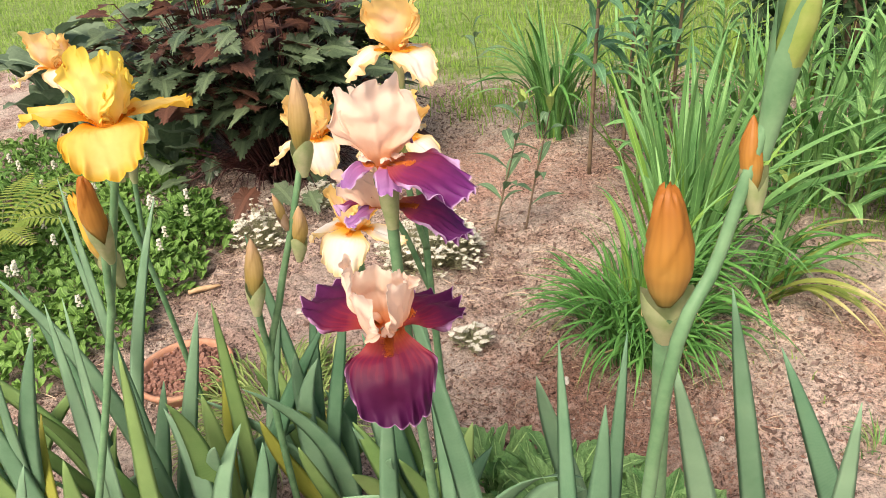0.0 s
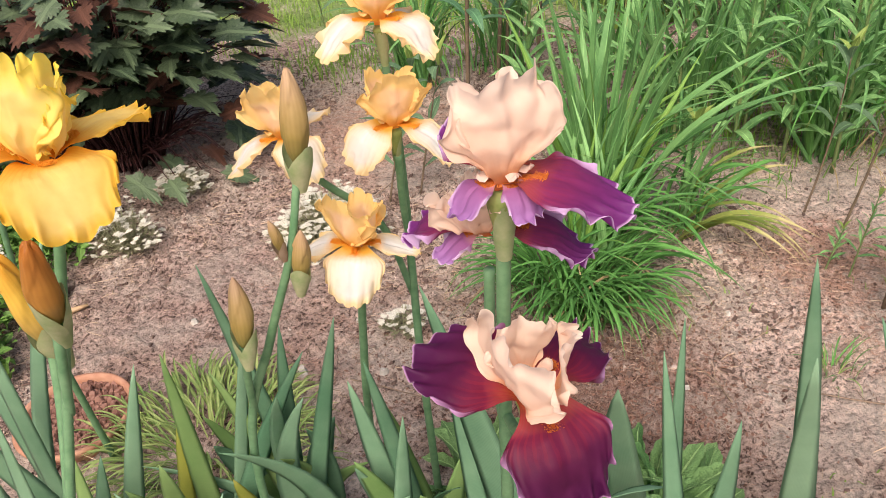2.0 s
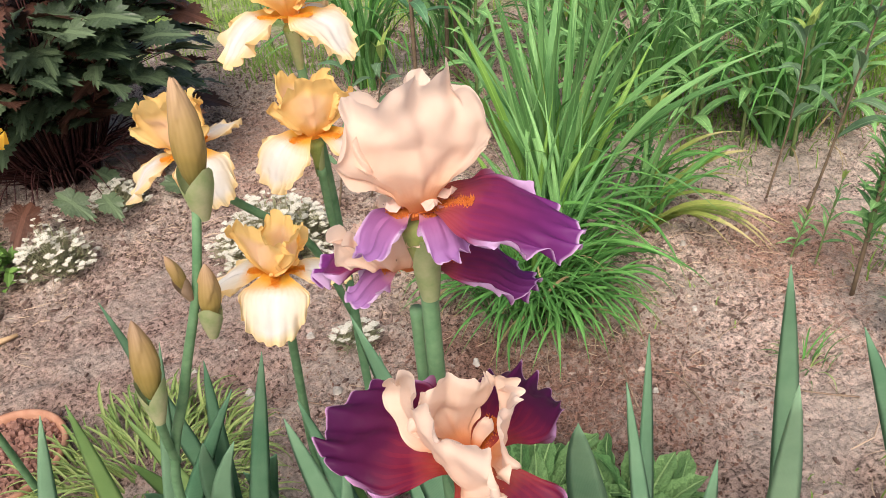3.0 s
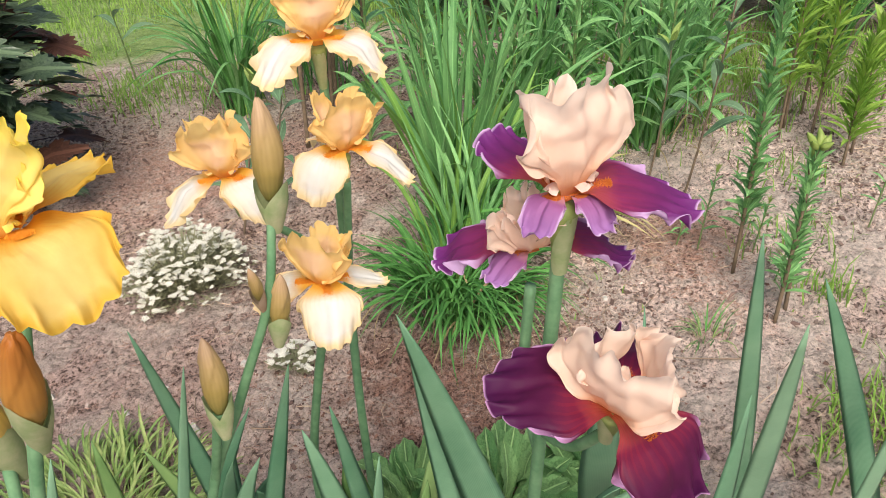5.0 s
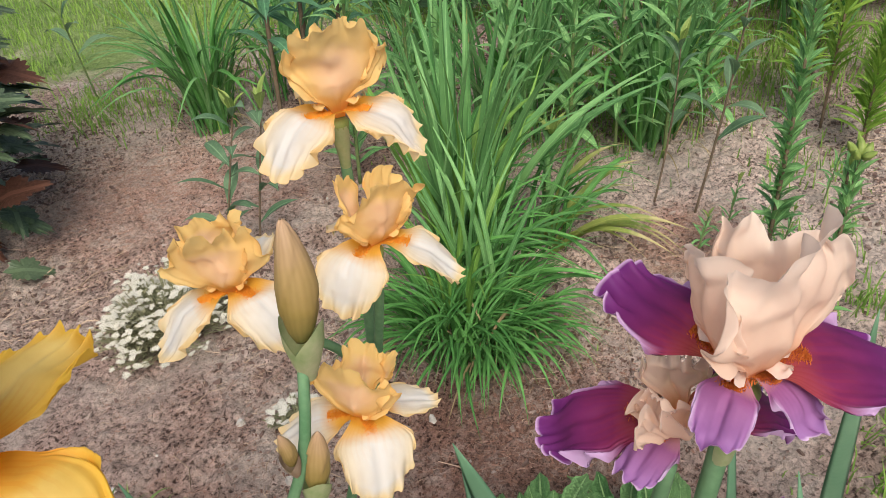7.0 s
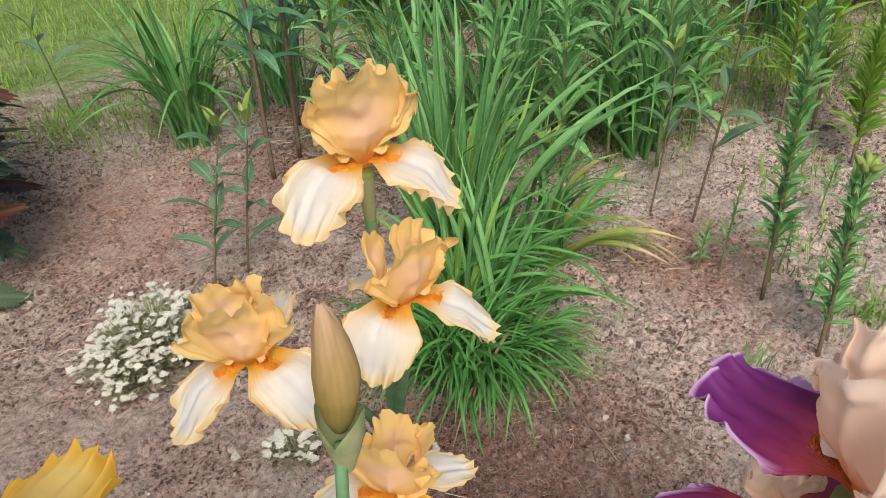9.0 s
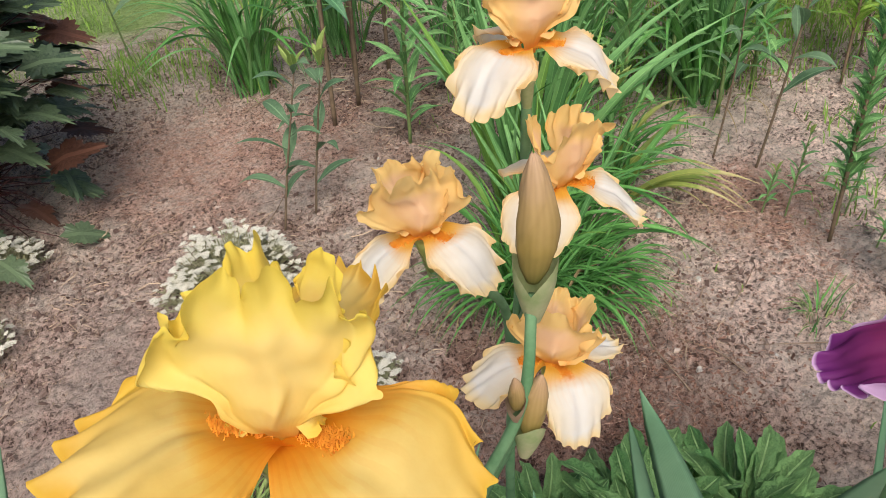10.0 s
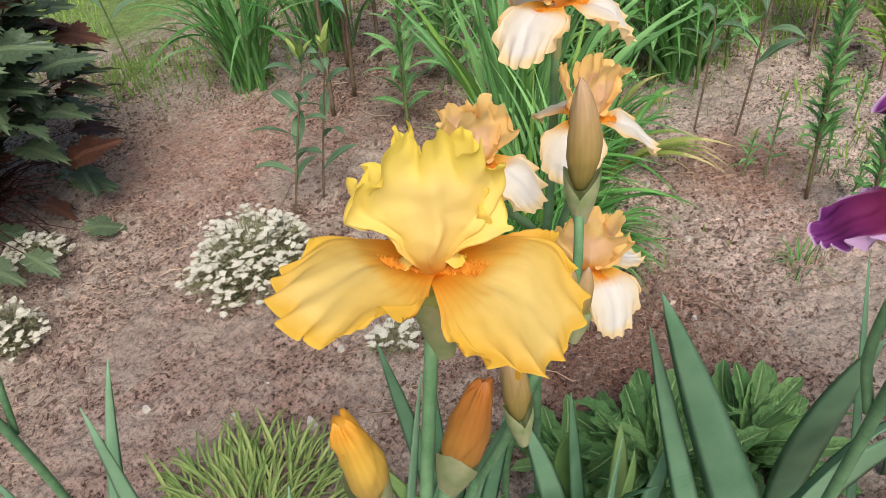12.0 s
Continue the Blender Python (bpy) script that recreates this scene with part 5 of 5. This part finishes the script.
def rosette(at, n, size, seed, label):
    g = random.Random(seed)
    e = thing("rosette_plant", (at[0], at[1], gz(*at) - 0.004), label, "perennial", "rosette plants")
    for k in range(n):
        q = k / n
        put_leaf(ROSETTES[min(4, int(g.choice((0, 3, 0)) if q < 0.3 else g.choice((0, 1, 1)) if q < 0.6 else g.choice((1, 2, 4))))], e,
                 (0.055 * q * math.cos(k * 2.4), 0.055 * q * math.sin(k * 2.4), 0), size * g.uniform(0.75, 1.1), k * 137.5 + g.uniform(-40, 40), g.uniform(-12, 16), g.uniform(-35, 35))
    return e


rosette((0.27, 0.985), 74, 0.14, 1, "leafy rosette with crinkled mid-green leaves")
rosette((0.165, 1.05), 34, 0.12, 2, "smaller rosette of crinkled green leaves")
rosette((0.4, 0.93), 54, 0.135, 3, "rosette of crinkled green leaves, one side browning")


# ---- pot with clay pebbles, stick, stones, twigs ----


def clay_pot():
    e = thing("clay_pot", (-0.51, 1.383, gz(-0.51, 1.383)), "terracotta pot sunk in the soil, full of pebbles", "pot")
    prof = [(0.085, -0.05), (0.096, 0.012), (0.104, 0.018), (0.106, 0.026), (0.103, 0.031), (0.097, 0.03), (0.094, 0.022), (0.086, -0.045)]
    P = np.array([[(r * math.cos(a), r * math.sin(a), z) for a in np.linspace(0, 2 * math.pi, 40, endpoint=False)] for r, z in prof])
    part("rim", sheet("rim", P, TERRACOTTA, wrap=True), e, "thin terracotta rim")
    g = random.Random(9)
    items = []
    for k in range(250):
        a, q = k * 2.39996, 0.092 * math.sqrt(k / 250)
        items.append(lump((-0.51 + q * math.cos(a), 1.383 + q * math.sin(a), gz(-0.51, 1.383) + 0.008 + g.uniform(0, 0.01) + 0.006 * (1 - q / 0.092)), g.uniform(0.0062, 0.0092), g, 1.0))
    tagged(new("clay_pebbles", clump_mesh("clay_pebbles", items, PEBBLE)), "reddish-brown expanded clay pebbles filling the pot", "pebbles", kind="stuff")


clay_pot()


def small_finds():
    g = random.Random(14)
    a = np.array([-0.63, 1.705, 0.012])
    tagged(new("wood_splinter", tube("wood_splinter", spline([a, a + (0.035, 0.012, 0.003), a + (0.075, 0.03, 0.0)], 6), [0.006, 0.008, 0.004], WOOD, 5)), "short pale wooden splinter lying on the soil", "splinter")
    for x, y, r in ((-0.1, 1.4, 0.014), (0.02, 1.52, 0.009), (-0.2, 1.5, 0.008), (0.56, 1.17, 0.008), (-0.32, 1.62, 0.01), (0.72, 1.33, 0.007), (0.8, 1.52, 0.007), (0.05, 1.36, 0.01), (0.3, 1.34, 0.009)):
        me = clump_mesh("stone", [lump((0, 0, 0.2 * r), r, g, 0.9)], STONE)
        ob = new("stone", me)
        ob.location = (x, y, gz(x, y))
        tagged(ob, "small pale stone on the dry soil", "stone", "stones on the bed")
    for x, y, ang, L in ((0.62, 1.12, 1.9, 0.16), (0.72, 1.25, 0.4, 0.12), (-0.02, 1.36, -0.6, 0.2), (0.85, 1.05, 2.6, 0.2), (0.6, 1.32, 1.2, 0.1), (0.1, 2.0, 0.8, 0.13), (-0.15, 2.1, 0.1, 0.1), (0.52, 1.15, 1.4, 0.13), (0.25, 2.55, 0.5, 0.2)):
        d = np.array([math.cos(ang), math.sin(ang), 0]) * L
        s = np.array([-d[1], d[0], 0]) * g.uniform(-0.2, 0.2)
        z = gz(x, y) + 0.003
        tagged(new("twig", tube("twig", spline([(x, y, z), np.array([x, y, z + 0.006]) + 0.4 * d + s, np.array([x, y, z + 0.002]) + d], 9), [0.0018, 0.0014, 0.0007], TWIG, 5)), "thin dry twig lying on the soil", "twig", "twigs on the bed")


small_finds()


def far_shrub(at, r, h, n, seed):
    g = random.Random(seed)
    e = thing("shrub", (at[0], at[1], gz(*at)), "dark green shrub in shade behind the bed", "shrub", "shrubs behind the bed")
    for k in range(9):
        a = g.uniform(0, 6.28)
        part("stem", tube("stem", spline([(0.05 * math.cos(a), 0.05 * math.sin(a), -0.02), (0.3 * r * math.cos(a), 0.3 * r * math.sin(a), 0.5 * h), (0.7 * r * math.cos(a), 0.7 * r * math.sin(a), 0.9 * h)], 7), [0.01, 0.007, 0.003], BROWN_STEM, 5), e)
    leaf = arch_mesh("leaf", 20, -30, 0.45, 0.3, SHRUB_LEAF, n=6, bulge=0.45, base=0.2)
    sv, sf = np.array([v.co[:] for v in leaf.vertices]), [tuple(p.vertices) for p in leaf.polygons]
    verts, faces, uv = [], [], []
    for k in range(n):
        a, b, q = g.uniform(0, 6.28), math.acos(g.uniform(-0.2, 1)), g.uniform(0.5, 1.0) ** 0.4
        q *= 1 + 0.35 * noise.noise((3 * math.cos(a), 3 * math.sin(a), 3 * b))
        p = np.array([r * q * math.sin(b) * math.cos(a), r * q * math.sin(b) * math.sin(a), 0.06 + h * q * max(0, math.cos(b) * 0.8 + 0.2)])
        M = np.array(Euler((g.gauss(0, 0.5), g.gauss(0.2, 0.5), g.uniform(0, 6.28))).to_matrix())
        i = len(verts)
        verts += [tuple(c) for c in (sv * g.uniform(0.05, 0.1)) @ M.T + p]
        uv += [(c[0], 0.5 + 2 * c[1]) for c in sv]
        faces += [tuple(v + i for v in f) for f in sf]
    tagged(part("crown", mesh_from("crown", verts, faces, SHRUB_LEAF, uv), e), kind="stuff")


far_shrub((2.6, 2.35), 0.5, 0.8, 1800, 1)
far_shrub((2.1, 2.9), 0.45, 0.7, 1500, 2)
far_shrub((1.5, 3.1), 0.4, 0.6, 1300, 3)
far_shrub((3.2, 1.9), 0.5, 0.8, 1500, 4)

# ---- irises ----
YELLOW = (Y_STANDARD, Y_FALL, BEARD, "ruffled lemon-yellow upright petal", "ruffled golden hanging petal")
APRICOT = (A_STANDARD, A_FALL, BEARD, "apricot upright petal", "hanging petal, white centre and apricot rim")
PURPLE = (P_STANDARD, P_FALL, BEARD_RED, "peach ruffled upright petal", "velvety purple hanging petal with a lilac rim")
VIOLET = (P_STANDARD, P_FALL_LIGHT, BEARD_RED, "peach ruffled upright petal", "violet hanging petal with a lilac rim")


def iris(base, label, group="irises in bloom"):
    return thing("iris", (base[0], base[1], gz(*base) - 0.005), label, "iris", group)


def rel(e, p):
    """A place given in the garden, seen from the foot of its plant."""
    return V(p) - e.location


# yellow iris
e = iris((-0.375, 0.66), "tall iris with a ruffled golden-yellow flower and orange buds")
Y = V((-0.15, 0.797, 0.775))
stem(e, [(0, 0, 0), rel(e, (-0.305, 0.705, 0.23)), rel(e, (-0.222, 0.758, 0.5)), rel(e, Y) + V((-0.004, 0, -0.035))], (0.005, 0.0043, 0.004))
bloom(e, rel(e, Y), 0, (-3, 2), 1.08, (0.072, 0.0235, 0.62, 0.03, 76), [(-68, 20, -62, 0.08, 0.037, 0, None), (-178, 40, -18, 0.075, 0.037, -8, None), (47, 24, -14, 0.078, 0.02, 10, None)], YELLOW, 3, ovary=0.045, neck=1.4, fine=1.15, ruffle=1.4, lean=(0, 6))
bud(e, rel(e, (-0.206, 0.81, 0.615)), rel(e, (-0.214, 0.803, 0.7)), 0.0125, BUD_Y, "fat furled orange bud with a frilled tip", spathe=0.3, seed=2, blunt=0.8)
bud(e, rel(e, (-0.172, 0.762, 0.668)), rel(e, (-0.16, 0.744, 0.744)), 0.0112, BUD_R, "blunt rust-orange bud in a green bract", spathe=0.4, seed=3, blunt=0.55)
stem(e, [rel(e, (-0.226, 0.756, 0.49)), rel(e, (-0.213, 0.79, 0.565)), rel(e, (-0.206, 0.81, 0.618))], (0.004, 0.004, 0.0045))
stem(e, [rel(e, (-0.2, 0.772, 0.57)), rel(e, (-0.184, 0.766, 0.63)), rel(e, (-0.173, 0.764, 0.67))], (0.004, 0.004, 0.0045))

# apricot irises
e = iris((0.1, 1.05), "tall iris with apricot flowers, white-centred hanging petals")
AT = V((0.102, 1.0, 0.772))
AM = V((0.1, 0.965, 0.683))
stem(e, [(0, 0, 0), rel(e, (0.1, 1.04, 0.3)), rel(e, (0.106, 1.015, 0.6)), rel(e, AT) + V((0, 0, -0.035))], (0.006, 0.005, 0.004))
stem(e, [rel(e, (0.105, 1.02, 0.5)), rel(e, (0.1, 0.985, 0.58)), rel(e, AM) + V((0, 0, -0.035))], (0.004, 0.004, 0.004))
bloom(e, rel(e, AT), 0, (0, 0), 1.0, (0.072, 0.0215, 1.0, 0.04, 88), [(-50, 12, -58, 0.07, 0.026, 10, None), (-160, 16, -60, 0.072, 0.03, 10, None), (72, 15, -60, 0.06, 0.026, 10, None)], APRICOT, 11, neck=0.7, fine=1.15, ruffle=1.3)
bloom(e, rel(e, AM), 0, (4, 2), 0.98, (0.064, 0.0215, 0.95, 0.05, 92), [(-40, 8, -55, 0.075, 0.02, 10, None), (-145, 10, -70, 0.068, 0.027, 10, None), (85, 15, -60, 0.06, 0.026, 10, None)], APRICOT, 12, neck=0.7, fine=1.15, ruffle=1.0)

AL = V((-0.002, 0.975, 0.682))
stem(e, [rel(e, (0.102, 1.035, 0.42)), rel(e, (0.075, 1.0, 0.55)), rel(e, (0.03, 0.982, 0.615)), rel(e, AL) + V((0.004, 0, -0.035))], (0.004, 0.004, 0.0038))
bloom(e, rel(e, AL), 0, (0, -6), 0.95, (0.068, 0.022, 0.9, 0.05, 88), [(-72, 12, -62, 0.07, 0.026, 5, None), (-172, 12, -50, 0.072, 0.022, 5, None), (50, 15, -20, 0.06, 0.02, 10, None)], APRICOT, 13, neck=0.7, fine=1.15, ruffle=1.2)

e = iris((0.02, 1.02), "iris with an apricot flower held low on its stalk")
AB = V((0.045, 0.895, 0.6))
stem(e, [(0, 0, 0), rel(e, (0.02, 1.0, 0.25)), rel(e, (0.035, 0.94, 0.46)), rel(e, AB) + V((0, 0, -0.035))], (0.0055, 0.0048, 0.004))
bloom(e, rel(e, AB), 0, (0, 8), 0.95, (0.062, 0.0215, 0.9, 0.07, 88), [(-100, 5, -76, 0.07, 0.029, 0, None), (0, 5, -28, 0.062, 0.017, 15, None), (-200, 0, -50, 0.068, 0.026, 5, None)], APRICOT, 14, neck=0.7, fine=1.15, ruffle=1.0)

# budding stalk of the apricot kind
e = iris((-0.13, 0.94), "iris stalk in bud, with tan furled buds")
TB, TT = (0.01, 0.868, 0.708), (0.016, 0.874, 0.785)
stem(e, [(0, 0, 0), rel(e, (-0.105, 0.9, 0.36)), rel(e, (-0.05, 0.868, 0.53)), rel(e, (-0.012, 0.852, 0.63)), rel(e, (0.008, 0.866, 0.70))], (0.0055, 0.0048, 0.0038, 0.0034))
bud(e, rel(e, TB), rel(e, TT), 0.0115, BUD_A, "large tan furled bud on top", seed=4, spathe=0.2, blunt=0.2)
bud(e, rel(e, (-0.018, 0.848, 0.638)), rel(e, (-0.022, 0.842, 0.673)), 0.0048, BUD_A, "small brown bud", HUSK, 0.3, seed=5)
bud(e, rel(e, (-0.008, 0.85, 0.604)), rel(e, (0.001, 0.848, 0.655)), 0.0085, BUD_A, "half-grown tan bud", seed=6, spathe=0.3)
bud(e, rel(e, (-0.07, 0.845, 0.545)), rel(e, (-0.066, 0.86, 0.612)), 0.0105, BUD_A, "tan furled bud low on the stalk", seed=7, spathe=0.25)
stem(e, [rel(e, (-0.09, 0.892, 0.42)), rel(e, (-0.082, 0.868, 0.48)), rel(e, (-0.071, 0.846, 0.545))], (0.0042, 0.004, 0.0045))

# peach and purple iris
e = iris((0.135, 0.74), "tall iris with peach and purple flowers stacked on one stalk")
PU, PS, PL = V((0.136, 0.678, 0.77)), V((0.13, 0.698, 0.724)), V((0.134, 0.612, 0.66))
stem(e, [(0, 0, 0), rel(e, (0.133, 0.71, 0.3)), rel(e, (0.133, 0.685, 0.6)), rel(e, PU) + V((0, 0, -0.036))], (0.0062, 0.0052, 0.0048))
bloom(e, rel(e, PU), 0, (0, 0), 1.0, (0.077, 0.0235, 0.5, 0.03, 84), [(-28, 12, -34, 0.077, 0.03, 15, None), (100, 26, -5, 0.064, 0.025, 40, None), (-150, 20, -60, 0.04, 0.012, 110, P_CURL), (-72, 14, -60, 0.038, 0.012, 105, P_CURL)], VIOLET, 21, ovary=0.045, fine=1.0, ruffle=1.2)
bloom(e, rel(e, PS), 0, (4, -4), 0.85, (0.058, 0.02, 0.6, 0.04, 70), [(142, 14, -50, 0.082, 0.024, 40, None), (-12, 0, -52, 0.088, 0.024, 40, None), (-172, 10, -50, 0.044, 0.016, 80, P_CURL)], VIOLET, 22, ovary=0, fine=1.3, ruffle=1.5, lean=(0, -16))
stem(e, [rel(e, (0.134, 0.695, 0.54)), rel(e, (0.129, 0.706, 0.6)), rel(e, PS) + V((0, 0.002, -0.034))], (0.004, 0.004, 0.004))
stem(e, [rel(e, (0.134, 0.69, 0.56)), rel(e, (0.133, 0.65, 0.585)), rel(e, PL) + V((0, 0.006, -0.03))], (0.004, 0.004, 0.004))
bloom(e, rel(e, PL), 0, (10, 0), 1.0, (0.066, 0.025, 0.4, 0.06, 84), [(-80, 0, -68, 0.08, 0.035, 28, None), (150, 34, -24, 0.078, 0.035, 5, None), (44, 6, -34, 0.07, 0.03, 10, None)], PURPLE, 23, ovary=0.03, fine=1.0, ruffle=1.3)

# irises farther off
e = iris((-0.43, 1.28), "iris with a peach flower beside the yellow one")
E0 = V((-0.455, 1.22, 0.725))
stem(e, [(0, 0, 0), rel(e, (-0.43, 1.25, 0.35)), rel(e, E0) + V((0, 0, -0.035))], (0.006, 0.005, 0.004))
bloom(e, rel(e, E0), 0, (0, 0), 1.05, (0.062, 0.024, 0.95, 0.1, 84), [(-50, 12, -40, 0.07, 0.027, 10, None), (-172, 10, -40, 0.075, 0.027, 10, None), (64, 15, -60, 0.06, 0.026, 10, None)], APRICOT, 31, neck=0.7, fine=1.15, ruffle=1.0)
bud(e, rel(e, (-0.4, 1.24, 0.55)), rel(e, (-0.39, 1.235, 0.63)), 0.012, BUD_R, "narrow rust-orange bud", seed=33)
stem(e, [rel(e, (-0.43, 1.255, 0.4)), rel(e, (-0.41, 1.245, 0.5)), rel(e, (-0.4, 1.24, 0.55))], (0.004, 0.004, 0.0045))

# budding stalks close by
e = iris((0.33, 0.56), "iris stalk with a plump rust-orange bud", "budding irises")
stem(e, [(0, 0, 0), rel(e, (0.325, 0.5, 0.4)), rel(e, (0.308, 0.43, 0.79))], (0.006, 0.005, 0.0046))
bud(e, rel(e, (0.307, 0.424, 0.803)), rel(e, (0.307, 0.428, 0.858)), 0.0105, BUD_R, "plump rust-orange bud", seed=41, blunt=0.5, spathe=0.15)

e = iris((0.27, 0.42), "leaning iris stalk with rust and green buds", "budding irises")
stem(e, [(0, 0, 0), rel(e, (0.29, 0.41, 0.45)), rel(e, (0.298, 0.375, 0.78)), rel(e, (0.318, 0.385, 0.85)), rel(e, (0.335, 0.398, 0.905))], (0.0044, 0.0034, 0.0026, 0.0022))
bud(e, rel(e, (0.33, 0.392, 0.874)), rel(e, (0.329, 0.398, 0.9)), 0.004, BUD_R, "narrow rust-orange bud", seed=42, spathe=0.3)
bud(e, rel(e, (0.335, 0.398, 0.905)), rel(e, (0.342, 0.404, 0.965)), 0.0055, LILY_BUD, "large bud wrapped in dark green bract", STEM, 0.75, seed=43)


# ---- iris leaves ----


def fan(at, seed, leaves, label="fan of blue-green sword-shaped iris leaves"):
    """Leaves from one rhizome: tip in the garden, width, bow, material and, if it stands apart, its foot."""
    e = thing("iris_leaf_fan", (at[0], at[1], gz(*at) - 0.004), label, "iris", "iris leaf fans")
    g = random.Random(seed)
    root = tube("rhizome", spline([(-0.05, 0.02, 0.0), (0, 0, 0.006), (0.05, -0.01, 0.0)], 7), [0.01, 0.016, 0.012], HUSK, 7)
    part("rhizome", root, e, "brown knobbly rhizome on the soil")
    for k, (tip, w, bow, mat, *foot) in enumerate(leaves):
        b = (g.uniform(-0.03, 0.03) + 0.02 * (k - len(leaves) / 2) / len(leaves), g.uniform(-0.015, 0.015), 0)
        if foot:
            b = rel(e, (*foot[0], 0.0))
        blade_to(e, b, rel(e, tip), w, bow, mat, side=foot[1] if len(foot) > 1 else (1, g.uniform(-0.35, 0.35), 0.0))
    return e


def loose_tips(at, n, seed, lo, hi, spread, depth=0.1, away=None):
    g = random.Random(seed)
    out = []
    for k in range(n):
        q = (k + 0.5) / n * 2 - 1
        h = g.uniform(lo, hi) * (1 - 0.3 * q * q)
        dx = q * spread + g.uniform(-0.03, 0.03)
        out.append(((at[0] + dx, at[1] + g.uniform(-depth, depth), h), g.uniform(0.03, 0.046), (-0.35 * dx + g.uniform(-0.08, 0.08), g.uniform(-0.05, 0.05), 0.05), IRIS_LEAF_YELLOW if g.random() < 0.1 else IRIS_LEAF_FRESH if g.random() < 0.45 else None))
    return out


N0 = (0, 0, 0.02)
fan((-0.25, 0.93), 1, [((-0.225, 0.99, 0.43), 0.028, N0, None, (-0.34, 0.93)), ((-0.284, 0.95, 0.34), 0.032, N0, None, (-0.36, 0.9)), ((-0.194, 0.96, 0.36), 0.026, N0, IRIS_LEAF_YELLOW), ((-0.18, 0.95, 0.47), 0.03, N0, IRIS_LEAF_FRESH, (-0.19, 0.93)),
                       ((-0.037, 0.97, 0.42), 0.03, (-0.03, 0, 0.03), None, (-0.22, 0.92)), ((-0.085, 0.97, 0.5), 0.02, N0, None, (-0.2, 0.95))] + loose_tips((-0.2, 0.9), 4, 51, 0.22, 0.36, 0.1))
fan((-0.4, 0.92), 2, [((-0.33, 0.95, 0.66), 0.026, N0, None, (-0.36, 0.95)), ((-0.4, 0.87, 0.57), 0.03, (0.06, 0, 0.1), None, (-0.3, 0.9)), ((-0.31, 1.12, 0.55), 0.024, (-0.03, 0, 0.03), None, (-0.45, 1.02)), ((-0.42, 1.05, 0.56), 0.026, N0, None, (-0.37, 1.0))] + loose_tips((-0.44, 0.9), 7, 52, 0.3, 0.55, 0.18))
fan((-0.55, 0.88), 3, [((-0.28, 0.75, 0.57), 0.036, (-0.04, 0, 0.04), None, (-0.47, 0.8)), ((-0.33, 0.74, 0.55), 0.03, (-0.03, 0, 0.03), None, (-0.45, 0.82))] + loose_tips((-0.55, 0.9), 9, 53, 0.25, 0.52, 0.2))
fan((-0.08, 0.97), 4, [((0.007, 0.94, 0.484), 0.026, N0, None), ((-0.06, 1.0, 0.44), 0.028, N0, None), ((-0.097, 1.05, 0.2), 0.022, N0, IRIS_LEAF_YELLOW), ((-0.12, 0.97, 0.56), 0.026, N0, None, (-0.06, 0.97))] + loose_tips((-0.1, 0.95), 14, 54, 0.22, 0.42, 0.14))
fan((0.08, 0.92), 5, [((0.03, 0.9, 0.45), 0.026, N0, None), ((0.06, 0.86, 0.4), 0.03, N0, None, (0.02, 0.86)), ((0.29, 0.72, 0.385), 0.034, (-0.02, 0, 0.2), None, (0.1, 0.78))] + loose_tips((0.06, 0.86), 12, 55, 0.25, 0.42, 0.12))
fan((0.2, 0.76), 6, [((0.095, 0.861, 0.566), 0.056, (0.012, 0, 0.0), None, (0.205, 0.72), (0.75, -0.65, 0)), ((0.113, 0.886, 0.495), 0.03, N0, None, (0.14, 0.76), (0.8, -0.6, 0)), ((0.246, 0.743, 0.503), 0.05, (-0.03, 0, 0.07), None, (0.35, 0.84), (0.8, -0.6, 0)), ((0.29, 0.69, 0.4), 0.05, (-0.03, 0, 0.16), None, (0.2, 0.8), (0.8, -0.6, 0))])
fan((0.4, 0.72), 7, [((0.345, 0.821, 0.498), 0.024, N0, None, (0.3, 0.7)), ((0.305, 0.65, 0.545), 0.038, (0.02, 0, 0.02), None, (0.25, 0.64)), ((0.437, 0.774, 0.581), 0.03, N0, None, (0.53, 0.785)), ((0.36, 0.655, 0.59), 0.036, (0.01, 0, 0.02), None, (0.47, 0.75)), ((0.268, 0.71, 0.572), 0.026, N0, None, (0.28, 0.56))])
fan((0.58, 0.66), 8, [((0.472, 0.724, 0.546), 0.036, (0.02, 0, 0.02), None, (0.63, 0.63)), ((0.5, 0.62, 0.57), 0.03, N0, None, (0.53, 0.66)), ((0.6, 0.66, 0.45), 0.034, N0, None, (0.66, 0.66)), ((0.66, 0.62, 0.36), 0.044, (-0.03, 0, 0.16), None, (0.55, 0.64))])
fan((-0.38, 0.76), 9, [((-0.27, 0.8, 0.58), 0.026, N0, None, (-0.31, 0.76)), ((-0.31, 0.82, 0.56), 0.028, N0, None, (-0.33, 0.78)), ((-0.235, 0.81, 0.5), 0.03, N0, IRIS_LEAF_FRESH, (-0.27, 0.76))] + loose_tips((-0.42, 0.78), 9, 57, 0.4, 0.52, 0.16))
fan((-0.22, 0.82), 10, loose_tips((-0.2, 0.83), 8, 58, 0.28, 0.4, 0.14))
